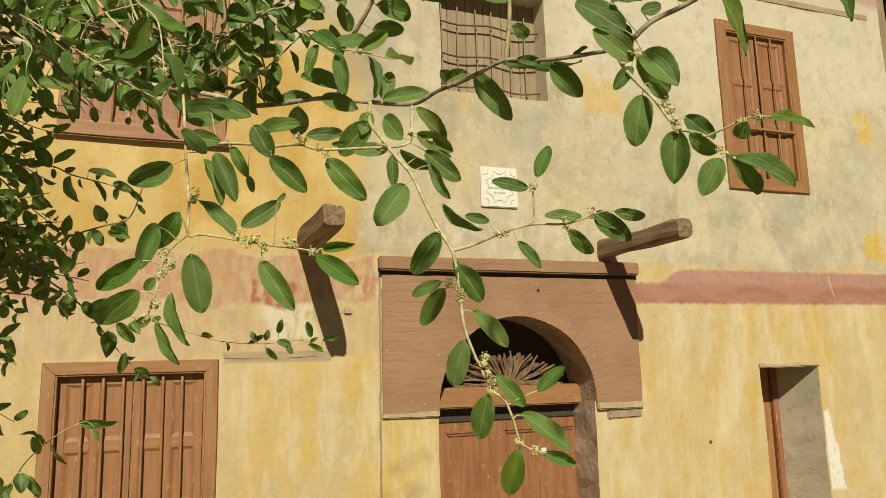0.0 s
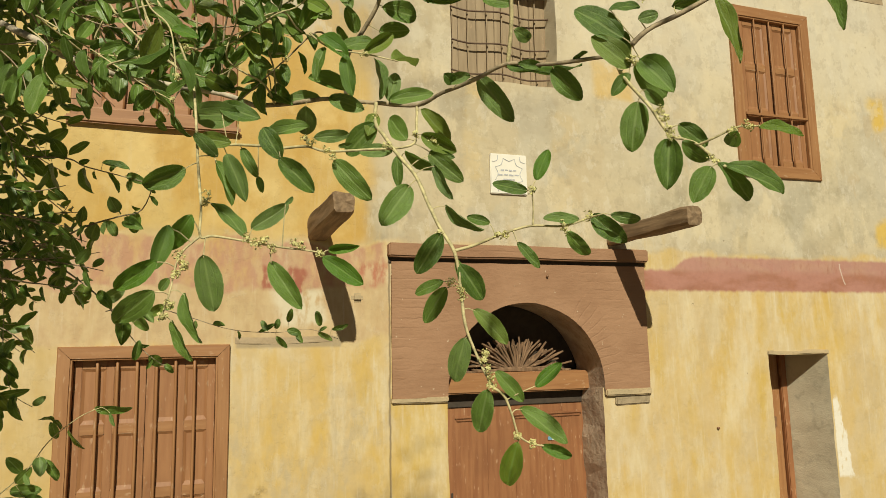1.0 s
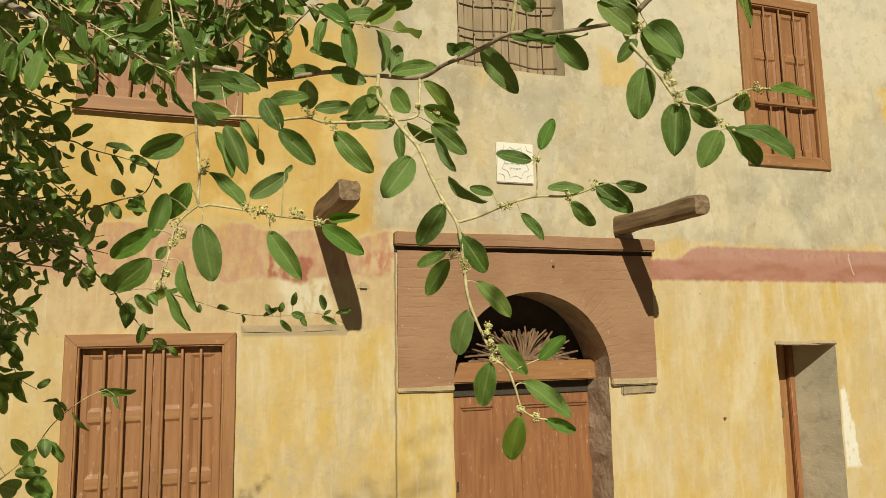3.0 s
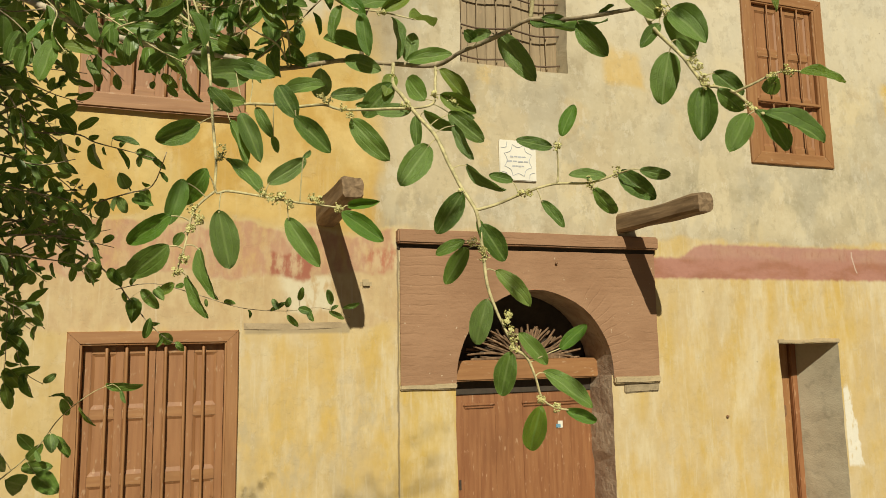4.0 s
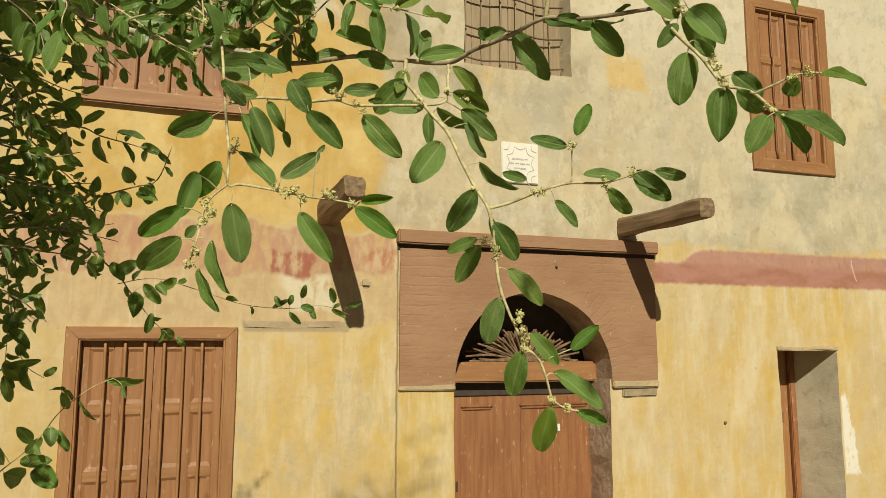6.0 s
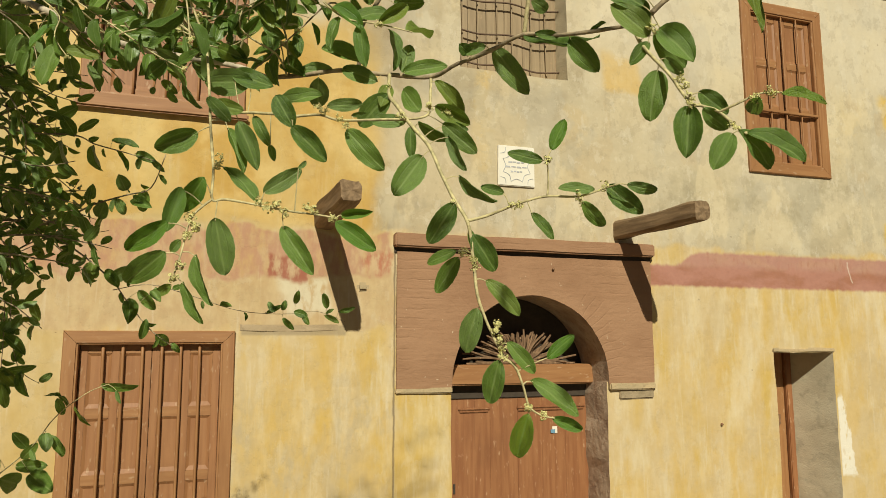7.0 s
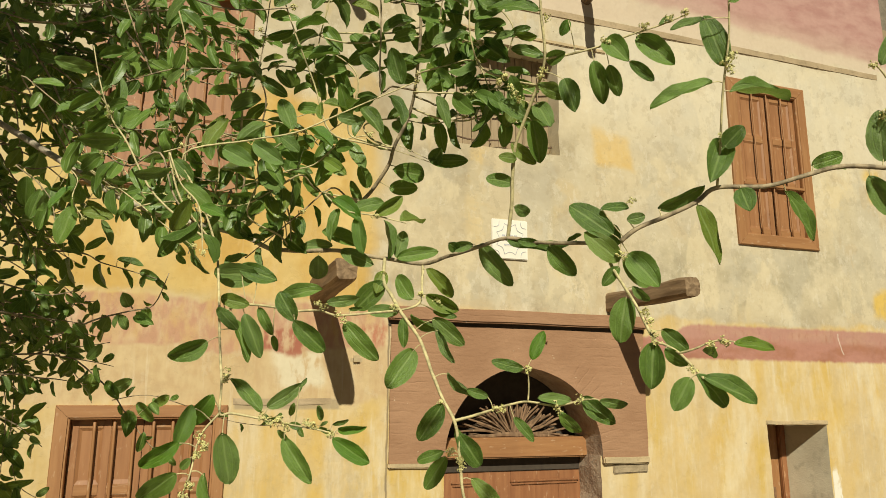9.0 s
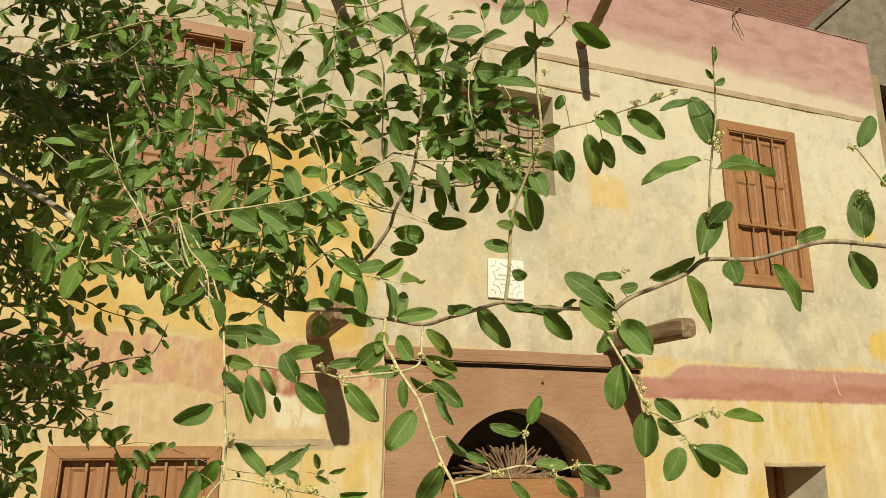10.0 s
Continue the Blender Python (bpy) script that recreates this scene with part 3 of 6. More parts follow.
part("impost", block(2.285, 2.745, -0.030, 0.30, 1.828, 1.872, 0.008, 0.006, 4, 9), M_CAP, surround, "chipped cream impost")
part("stone", block(4.25, 4.59, -0.018, 0.2, 1.735, 1.812, 0.010, 0.008, 3, 12), M_STONE, surround, "bare grey stone")


def sunk_panel(x0, x1, z0, z1, y, ex, ez, depth):
    """A flat field with sloping borders, sunk between stiles and rails."""
    bm = bmesh.new()
    outer = [bm.verts.new(p) for p in ((x0, y, z0), (x1, y, z0), (x1, y, z1), (x0, y, z1))]
    inner = [bm.verts.new(p) for p in ((x0 + ex, y + depth, z0 + ez), (x1 - ex, y + depth, z0 + ez), (x1 - ex, y + depth, z1 - ez * 0.6), (x0 + ex, y + depth, z1 - ez * 0.6))]
    back = [bm.verts.new((v.co.x, y + depth + 0.008, v.co.z)) for v in outer]
    bm.faces.new(inner)
    bm.faces.new(back[::-1])
    for i in range(4):
        k = (i + 1) % 4
        bm.faces.new((outer[i], outer[k], inner[k], inner[i]))
        bm.faces.new((outer[k], outer[i], back[i], back[k]))
    bmesh.ops.recalc_face_normals(bm, faces=bm.faces)
    return bm


def panelled(x0, x1, z0, z1, y, cols, rows, parent, stile=0.055, rail=0.07, thick=0.035):
    """A framed shutter: stiles, rails between them and sunk panels; rows are shares of the height, top down."""
    leaf = part("shutter", block(x0, x1, y + 0.020, y + thick, z0, z1, 0.002), M_SHUTTER, parent)
    w = (x1 - x0 - stile * (cols + 1)) / cols
    for c in range(cols + 1):
        sx = x0 + c * (w + stile)
        part("stile", block(sx, sx + stile, y, y + 0.019, z0, z1, 0.003, 0.0012, 8, c), M_SHUTTER, leaf)
    h = z1 - z0 - rail * (len(rows) + 1)
    for c in range(cols):
        px0 = x0 + stile + c * (w + stile) + 0.0005
        px1 = px0 + w - 0.001
        top = z1
        part("rail", block(px0, px1, y + 0.001, y + 0.019, top - rail, top, 0.003), M_RAIL, leaf)
        for r in rows:
            top -= rail
            low = top - h * r / sum(rows)
            part("panel", sunk_panel(px0, px1, low, top, y + 0.004, min(0.02, w * 0.14), 0.028, 0.010), M_SHUTTER, leaf)
            top = low
            part("rail", block(px0, px1, y + 0.001, y + 0.019, top - rail, top, 0.003), M_RAIL, leaf)
    return leaf


door = thing("door_1", "closed red-brown panelled wooden door under the arch", "door", kind="structure", at=(3.44, 0.36, GROUND))
leaf = part("door_leaf", block(2.70, 4.17, 0.372, 0.41, GROUND + 0.02, 1.745, 0.003), M_DOOR, door)
PLANKS = (2.70, 2.815, 2.925, 3.075, 3.215, 3.335, 3.47, 3.70, 3.925, 4.17)
for k, (a, b) in enumerate(zip(PLANKS, PLANKS[1:])):
    part("plank", block(a + 0.0003, b - 0.0003, 0.360 + 0.001 * (k % 2), 0.371, GROUND + 0.02, 1.744, 0.0015, 0.001, 12, k), M_DOOR, leaf)
for a, b in ((2.705, 2.80), (2.925, 3.21), (3.46, 4.12)):
    part("moulding", join(block(a, b, 0.338, 0.359, 1.652, 1.672, 0.006, 0.0015, 6, 3), block(a + 0.012, b - 0.012, 0.346, 0.359, 1.630, 1.651, 0.005, 0.0015, 6, 5)), M_DOOR, leaf, "short worn moulding")
part("transom", block(2.72, 4.16, 0.24, 0.40, 1.862, 2.030, 0.012, 0.004, 10, 2), M_RAIL, door, "thick brown transom beam")
# near-black board replaces the shaded gap between transom and leaf
part("lintel", block(2.72, 4.16, 0.345, 0.42, 1.747, 1.860, 0.004), M_DARK, door, "dark board standing in for the shaded gap above the leaf")
part("keyhole", block(2.880, 2.898, 0.352, 0.36, 0.98, 1.06, 0.002), M_DARK, door)
part("label", block(3.797, 3.845, 0.353, 0.356, 1.430, 1.490, 0.001), M_PLAQUE, door, "torn white paper label")
part("tape", block(3.780, 3.822, 0.349, 0.3525, 1.434, 1.464, 0.001), M_TAPE, door, "scrap of blue tape")
fan = thing("fanlight", "fan of rough dry wooden laths above the transom", "fanlight", kind="structure", at=(3.44, 0.33, 2.03))
rng = random.Random(4)
for layer, count, y0, reach, thick in ((0, 34, 0.30, 1.0, 0.0095), (1, 34, 0.36, 0.95, 0.012)):
    for k in range(count):
        a = math.pi * (0.015 + 0.97 * k / (count - 1)) + rng.uniform(-0.035, 0.035)
        c, s = math.cos(a), math.sin(a)
        r = reach * rng.uniform(0.76, 1.06) / math.sqrt((c / 0.53) ** 2 + (s / 0.285) ** 2)
        y = y0 + 0.02 * (k % 3) + rng.uniform(-0.008, 0.008)
        bend = rng.uniform(-0.028, 0.028)
        p0, p2 = (3.485 + 0.05 * c, y, 2.038 + 0.025 * s), (3.485 + r * c, y + rng.uniform(-0.035, 0.02), 2.035 + r * s)
        p1 = ((p0[0] + p2[0]) / 2 + bend * s, y, (p0[2] + p2[2]) / 2 - bend * c)
        part("lath", tube([p0, p1, p2], [thick, thick * 1.05, thick * 0.85], 6, 0.2), M_STICK, fan)
part("packing", tube([(2.98, 0.30, 2.036), (3.2, 0.29, 2.042), (3.485, 0.285, 2.048), (3.75, 0.29, 2.040), (4.0, 0.30, 2.036)], [0.008, 0.016, 0.022, 0.016, 0.008], 7, 0.5), M_STICK, fan, "dusty mud packing along the transom")
# dark sheet in place of the shaded open room behind the laths
part("shade_sheet", block(2.74, 4.15, 0.47, 0.50, 1.95, 2.70, 0), M_DARK, fan, "dark sheet standing in for the shaded open room behind the laths")


# ---- windows ----
def mitred(x0, x1, z0, z1, fw, y0, y1, side, lip):
    """One member of a frame whose corners meet at 45 degrees, with a thin inner step; side: head, foot or a post."""
    corners = {"head": ((x0, z1), (x1, z1), (x1 - fw, z1 - fw), (x0 + fw, z1 - fw)), "foot": ((x1, z0), (x0, z0), (x0 + fw, z0 + fw), (x1 - fw, z0 + fw)),
               "left": ((x0, z0), (x0, z1), (x0 + fw, z1 - fw), (x0 + fw, z0 + fw)), "right": ((x1, z1), (x1, z0), (x1 - fw, z0 + fw), (x1 - fw, z1 - fw))}[side]
    a, b, c, d = [Vector((p[0], 0, p[1])) for p in corners]
    n = 10
    bm = bmesh.new()
    rows = []
    for i in range(n + 1):
        t = 0.0015 / max((b - a).length, 0.1) + (1 - 0.003 / max((b - a).length, 0.1)) * i / n
        o, q = a.lerp(b, t), d.lerp(c, t)
        wob = noise.noise_vector(o * 3.0) * 0.003
        row = [(o, y1), (o, y0 + 0.007), (o.lerp(q, 0.06), y0), (o.lerp(q, 1 - lip), y0), (o.lerp(q, 1 - lip * 0.8), y0 + 0.009), (o.lerp(q, 0.97), y0 + 0.011), (q, y0 + 0.018), (q, y1)]
        rows.append([bm.verts.new((p.x + wob.x, y + wob.y, p.z + wob.z)) for p, y in row])
    for r, s in zip(rows, rows[1:]):
        for k in range(len(r)):
            m = (k + 1) % len(r)
            bm.faces.new((r[k], r[m], s[m], s[k]))
    bm.faces.new(rows[0])
    bm.faces.new(rows[-1][::-1])
    bmesh.ops.recalc_face_normals(bm, faces=bm.faces)
    return bm


def window(name, label, x0, x1, z0, z1, fw, bars, cross, sill, rows, cols=2, deep=0.026, radius=0.0095, stile=0.055):
    """Mitred wooden frame proud of the wall, two panelled shutters set back, upright bars in front."""
    w = thing(name, label, "window", kind="structure", at=((x0 + x1) / 2, 0, z0))
    y = -0.028
    for side, member in (("head", "frame_head"), ("foot", "frame_foot"), ("left", "frame_post"), ("right", "frame_post")):
        part(member, mitred(x0, x1, z0, z1, fw, y, 0.10, side, 0.16), M_RAIL if side in ("head", "foot") else M_FRAME, w)
    if sill:
        part("sill", block(x0 - 0.03, x1 + 0.03, -0.055, -0.029, z0 - 0.012, z0 + 0.040, 0.012, 0.004, 10, 5), M_RAIL, w)
    ix0, ix1, iz0, iz1 = x0 + fw, x1 - fw, z0 + fw, z1 - fw
    mid = (ix0 + ix1) / 2
    panelled(ix0 + 0.002, mid - 0.002, iz0 - 0.01, iz1 + 0.01, deep, cols, rows, w, stile)
    panelled(mid + 0.002, ix1 - 0.002, iz0 - 0.01, iz1 + 0.01, deep, cols, rows, w, stile)
    for i in range(bars):
        share = 0.162 + 0.682 * i / (bars - 1) if bars > 4 else (i + 1) / (bars + 1)
        bx = ix0 + (ix1 - ix0) * share
        by = deep - 0.018 - radius
        part("bar", tube([(bx, by, iz0 - 0.01), (bx + 0.003, by, (iz0 + iz1) / 2), (bx, by, iz1 + 0.01)], [radius] * 3, 8), M_FRAME, w, smooth=True)
    for cz in cross:
        part("crossbar", block(ix0 - 0.01, ix1 + 0.01, deep - 0.048, deep - 0.021, cz - 0.014, cz + 0.014, 0.004), M_RAIL, w)
    return w


window("window_1", "closed brown wooden window with upright bars over panelled shutters", 0.0, 1.10, 0.75, 2.30, 0.095, 6, (), False, (1, 1, 1), 2, 0.046, 0.0105, 0.05)
window("window_2", "closed brown shuttered upper window with a wooden sill", -0.005, 1.11, 3.86, 5.58, 0.115, 3, (), True, (1, 1, 1), 1, 0.050, 0.008, 0.07)
window("window_3", "narrow brown shuttered upper window with thin upright bars", 5.76, 6.765, 3.83, 5.58, 0.125, 3, (4.46,), False, (1, 1, 1.1), 1, 0.018, 0.008, 0.06)

grille = thing("window_4", "recessed upper window with wavy iron grille over dun boards", "window", kind="structure", at=(3.33, 0, 4.5))
for i in range(6):
    bx = 2.80 + i * 0.175
    part("board", block(bx, bx + 0.171, 0.205, 0.24, 4.48, 5.52, 0.004), M_DUN, grille)
for i in range(6):
    bx = 2.90 + i * 0.165
    part("bar", tube([(bx, 0.180, 4.49), (bx + 0.012 * (-1) ** i, 0.175, 5.0), (bx, 0.180, 5.51)], [0.0065] * 3, 7), M_DUN, grille, smooth=True)
for cz in (4.62, 4.90, 5.20):
    part("crossbar", tube([(2.82, 0.145, cz + 0.02), (3.05, 0.14, cz - 0.015), (3.35, 0.14, cz + 0.012), (3.6, 0.14, cz - 0.02), (3.84, 0.145, cz + 0.01)], [0.008] * 5, 7), M_RUST, grille, smooth=True)

side = thing("door_2", "half-open brown door deep in a bare plastered side doorway", "door", kind="structure", at=(6.2, 0.5, GROUND))
part("door_frame", block(6.485, 6.56, 0.44, 0.499, GROUND, 2.13, 0.008, 0.003, 12, 1), M_DOOR, side)
part("stop", block(6.36, 6.483, 0.478, 0.499, GROUND + 0.02, 2.11, 0.006, 0.002, 10, 4), M_FRAME, side)
part("door_leaf", block(5.99, 6.54, 0.50, 0.545, GROUND + 0.02, 2.12, 0.006), M_DOOR, side)
part("latch", block(6.365, 6.40, 0.452, 0.477, 1.40, 1.50, 0.004), M_IRON, side)

# ---- beams, spouts, trims and the plaque ----
def beam(x, z, length, w, h, label, seed=0, lean=0.0):
    """A hewn timber: a rounded square drawn out of the wall, chipped and split at its end."""
    bm = bmesh.new()
    rings, sides = [], 20
    steps = [0.25, 0.05] + [-length * k / 13 for k in range(1, 14)]
    for k, y in enumerate(steps):
        ring = []
        t = max(0.0, -y / length)
        for q in range(sides):
            a = 2 * math.pi * q / sides
            c, sn = math.cos(a), math.sin(a)
            r = (abs(c) ** 7 + abs(sn) ** 7) ** (-1 / 7)
            p = Vector((c * r * w / 2, y, sn * r * h / 2))
            p += noise.noise_vector(Vector((p.x * 6, y * 2.0, p.z * 6 + seed))) * 0.024
            groove = noise.noise(Vector((q * 1.7, y * 0.6, seed * 3.0)))
            p.x *= 1 - 0.10 * max(0, groove)
            p.z *= 1 - 0.10 * max(0, groove)
            if k == len(steps) - 1:
                p.x *= 0.90
                p.z *= 0.90
                p.y += 0.014 * noise.noise(Vector((q * 0.5, 1.0, seed)))
            ring.append(bm.verts.new((x + p.x + lean * t, p.y, z + p.z)))
        rings.append(ring)
    for a, b in zip(rings, rings[1:]):
        for q in range(sides):
            bm.faces.new((a[q], a[(q + 1) % sides], b[(q + 1) % sides], b[q]))
    end = bm.verts.new((x + lean, -length - 0.004, z))
    for q in range(sides):
        bm.faces.new((rings[-1][q], rings[-1][(q + 1) % sides], end))
    bmesh.ops.recalc_face_normals(bm, faces=bm.faces)
    tagged(part("roof_beam", bm, M_BEAM), label, "beam", "beams jutting from the wall")


beam(4.315, 3.19, 1.01, 0.145, 0.155, "weathered square timber beam jutting from the wall over the door", 1, 0.065)
beam(1.715, 3.155, 1.06, 0.150, 0.160, "thick weathered timber beam stub jutting from the yellow wall", 7)
for x, ln, lean in ((4.19, 0.9, -0.20), (1.72, 0.95, 0.05)):
    s = thing("roof_spout", "dark crooked wooden pole jutting from under the parapet", "spout", "poles under the parapet", at=(x, 0, 6.12))
    part("pole", tube([(x, 0.2, 6.12), (x + lean * 0.25, -0.25, 6.13), (x + lean * 0.62, -0.6, 6.17), (x + lean * ln, -ln, 6.24)], [0.055, 0.055, 0.05, 0.045], 9, 0.25), M_BEAM, s, smooth=True)
tagged(part("peg", block(1.978, 2.070, -0.022, 0.05, 2.602, 2.672, 0.020, 0.004), M_CAP), "small plastered wooden peg end in the wall", "peg")
b = block(X0, 7.90, -0.009, 0.02, 5.872, 5.948, 0.008, 0.004, 70, 6)
tagged(part("trim", b, M_TRIM), "weathered moulding along the wall under the parapet", "moulding", kind="structure")
tagged(part("trim", block(1.13, 1.84, -0.006, 0.01, 2.300, 2.345, 0.002, 0.012, 12, 2), M_TRIM), "bare stone ledge beside the window", "ledge", kind="structure")
tagged(part("trim", block(5.91, 6.66, -0.010, 0.01, 2.118, 2.160, 0.008, 0.010, 10, 11), M_CAP), "rough plastered lintel edge over the side doorway", "lintel", kind="structure")
tagged(part("trim", block(2.70, 4.36, -0.014, 0.01, 5.585, 5.625, 0.008, 0.008, 16, 21), M_CAP), "thin plaster ledge over the grille window", "ledge", kind="structure")
b = block(X0, X1 + 0.02, -0.004, THICK + 0.004, TOP + 0.001, TOP + 0.022, 0.008, 0.008, 70, 4)
tagged(part("trim", b, M_WALL), "uneven pink-washed coping of the parapet", "coping", kind="structure")

plaque = thing("wall_plaque", "white enamel plaque with unreadable lettering on the wall", "plaque", at=(3.32, -0.02, 3.51))
part("plate", block(3.152, 3.486, -0.024, 0.0, 3.512, 3.857, 0.006), M_PLAQUE, plaque)
def scroll(ax, az, bx, bz, bow):
    """A thin bowed stroke of the plaque's painted cartouche."""
    mx, mz = (ax + bx) / 2, (az + bz) / 2
    dx, dz = bx - ax, bz - az
    part("flourish", tube([(ax, -0.025, az), (mx - dz * bow, -0.025, mz + dx * bow), (bx, -0.025, bz)], [0.002, 0.0035, 0.002], 5), M_INK, plaque)


ring = [(3.32 + 0.135 * math.cos(math.pi * k / 4 + 0.39), 3.685 + 0.145 * math.sin(math.pi * k / 4 + 0.39)) for k in range(8)]
for (ax, az), (bx, bz) in zip(ring, ring[1:] + ring[:1]):
    scroll(ax, az, bx, bz, 0.22)
for sx, sz in ((-1, 1), (1, 1), (-1, -1), (1, -1)):
    scroll(3.32 + sx * 0.15, 3.685 + sz * 0.10, 3.32 + sx * 0.10, 3.685 + sz * 0.155, 0.3 * sx * sz)
for z, w in ((3.715, 0.15), (3.675, 0.20), (3.635, 0.11)):
    for i in range(4):
        ww = w / 4
        part("lettering", block(3.32 - w / 2 + i * ww, 3.32 - w / 2 + i * ww + ww * 0.8, -0.0265, -0.024, z - 0.007 + 0.004 * (i % 2), z + 0.007, 0), M_INK, plaque)
def nail(x, z, y0, r, label):
    tagged(part("nail", tube([(x, y0 + 0.03, z), (x, y0 - 0.004, z), (x, y0 - 0.012, z - 0.002), (x, y0 - 0.02, z - 0.003)], [r * 0.6, r * 0.6, r, r * 0.8], 9, 0.2), M_IRON, smooth=True), label, "nail", "nails in the wall")


nail(5.289, 1.492, -0.002, 0.014, "rusty nail head in the ochre wall")
nail(3.636, 2.827, -0.024, 0.012, "rusty nail head in the brown door surround")

tagged(part("dry_twig", join(tube([(6.30, 0.10, 6.975), (6.20, -0.03, 6.985), (6.10, -0.04, 6.90), (6.12, -0.035, 6.80), (6.21, -0.03, 6.62)], [0.010, 0.009, 0.008, 0.006, 0.003], 6, 0.4), tube([(6.105, -0.035, 6.82), (6.085, -0.035, 6.74), (6.14, -0.032, 6.68)], [0.006, 0.005, 0.003], 6, 0.4)), M_BEAM, smooth=True), "dry dark twig hanging over the pink parapet", "twig")

# ---- the neighbour behind the parapet ----
nb = thing("neighbour_house", "dark red brick upper wall with grey concrete edge behind the parapet", "building", at=(9.0, 3.6, GROUND))
part("wall", block(2.0, 14.0, 3.6, 4.0, GROUND, 11.5, 0), M_BRICK, nb, "dark red brick wall")
slab = bmesh.new()
rim = [slab.verts.new((x, 1.2, z)) for x, z in ((8.05, 7.46), (14.0, 7.0), (14.0, 12.6), (14.0, 12.7))]
rim[3].co.x = 13.9
far = [slab.verts.new(v.co + Vector((0, 0.25, 0))) for v in rim]
slab.faces.new(rim)
slab.faces.new(far[::-1])
for i in range(4):
    slab.faces.new((rim[(i + 1) % 4], rim[i], far[i], far[(i + 1) % 4]))
bmesh.ops.recalc_face_normals(slab, faces=slab.faces)
part("stair_slab", slab, M_CONCRETE, nb, "grey weathered concrete stair slab with a sloping edge")
part("edge_beam", tube([(8.0, 1.17, 7.42), (11.0, 1.17, 10.02), (13.9, 1.17, 12.53)], [0.05, 0.05, 0.05], 4), M_CONCRETE, nb, "projecting edge of the slab")
post = thing("timber_post", "weathered upright timber post beside the house corner", "post", at=(8.4, 0.45, GROUND))
for i in range(3):
    part("plank", block(8.12 + 0.17 * i, 8.275 + 0.17 * i, 0.30 + 0.03 * (i % 2), 0.42, GROUND, 6.98 - 0.1 * i, 0.01, 0.008, 40, i), M_DUN, post)

# ---- the tree in front of the house ----
def leaf_mesh(name, fold, curl, steps=6, material=None, twist=0.0, point=0.5):
    """One oval leaf, 1 long along +Y and 1 wide, folded at the midrib, its tip curling down."""
    bm = bmesh.new()
    uv = bm.loops.layers.uv.new("UVMap")
    cols = (-0.5, -0.26, 0.0, 0.26, 0.5) if steps > 8 else (-0.5, 0.0, 0.5)
    grid = []
    for i in range(steps + 1):
        t = 0.5 * i / steps + 0.25 * (1 - math.cos(math.pi * i / steps))
        w = max(0.012, (t / 0.44) ** 0.58 * (2 - t / 0.44) ** 0.5 if t < 0.44 else (1 - ((t - 0.44) / 0.56) ** 2.1) ** (0.62 + 0.12 * point))
        row = []
        for c in cols:
            tooth = 1 + (0.012 * (-1) ** i if abs(c) > 0.4 and steps > 8 else 0)
            x = c * w * tooth * (1 + 0.05 * math.copysign(1, c) * math.sin(5 * t + 9 * point))
            z = abs(x) * fold - 0.22 * fold * x * x - curl * t * t + 0.022 * math.sin(11 * t + 7 * c + 5 * point)
            a = twist * t
            row.append((bm.verts.new((x * math.cos(a) - z * math.sin(a), t * (1 - 0.25 * curl * t), x * math.sin(a) + z * math.cos(a))), (c, t)))
        grid.append(row)
    for a, b in zip(grid, grid[1:]):
        for k in range(len(cols) - 1):
            q = (a[k], a[k + 1], b[k + 1], b[k])
            f = bm.faces.new([v for v, _ in q])
            f.smooth = True
            for lp, (_, st) in zip(f.loops, q):
                lp[uv].uv = st
    return mesh_of(name, bm, material)


LEAVES = [leaf_mesh("leaf", fo, cu, 15, M_LEAF, tw, po) for fo, cu, tw, po in ((0.22, 0.06, 0.0, -0.4), (0.45, 0.14, 0.25, 0.3), (0.12, 0.20, -0.2, -0.8), (0.62, 0.10, 0.1, 0.8), (0.30, 0.16, -0.15, 0.0), (0.18, 0.02, 0.3, 0.4))]
YOUNG = [leaf_mesh("leaf", fo, cu, 15, M_YOUNG, tw, 0.3) for fo, cu, tw in ((0.25, 0.10, 0.1), (0.5, 0.16, -0.2))]
TOWARD = Vector((-0.25, -0.92, 0.28))
pick = random.Random(7)
tree = thing("jujube_tree", "leafy jujube tree with drooping twigs and small yellow-green blossoms", "tree", at=(-0.95, -4.35, GROUND))


def leaf_pose(base, run, width, roll):
    y = Vector(run)
    length = y.length
    y.normalize()
    z = TOWARD - y * TOWARD.dot(y)
    if z.length < 0.05:
        z = Vector((0, 0, 1)) - y * y.z
    z.normalize()
    z = Matrix.Rotation(radians(roll), 3, y) @ z
    x = y.cross(z)
    m = Matrix((x, y, z)).transposed().to_4x4()
    return Matrix.Translation(base) @ m @ Matrix.Diagonal((width, length, length, 1))


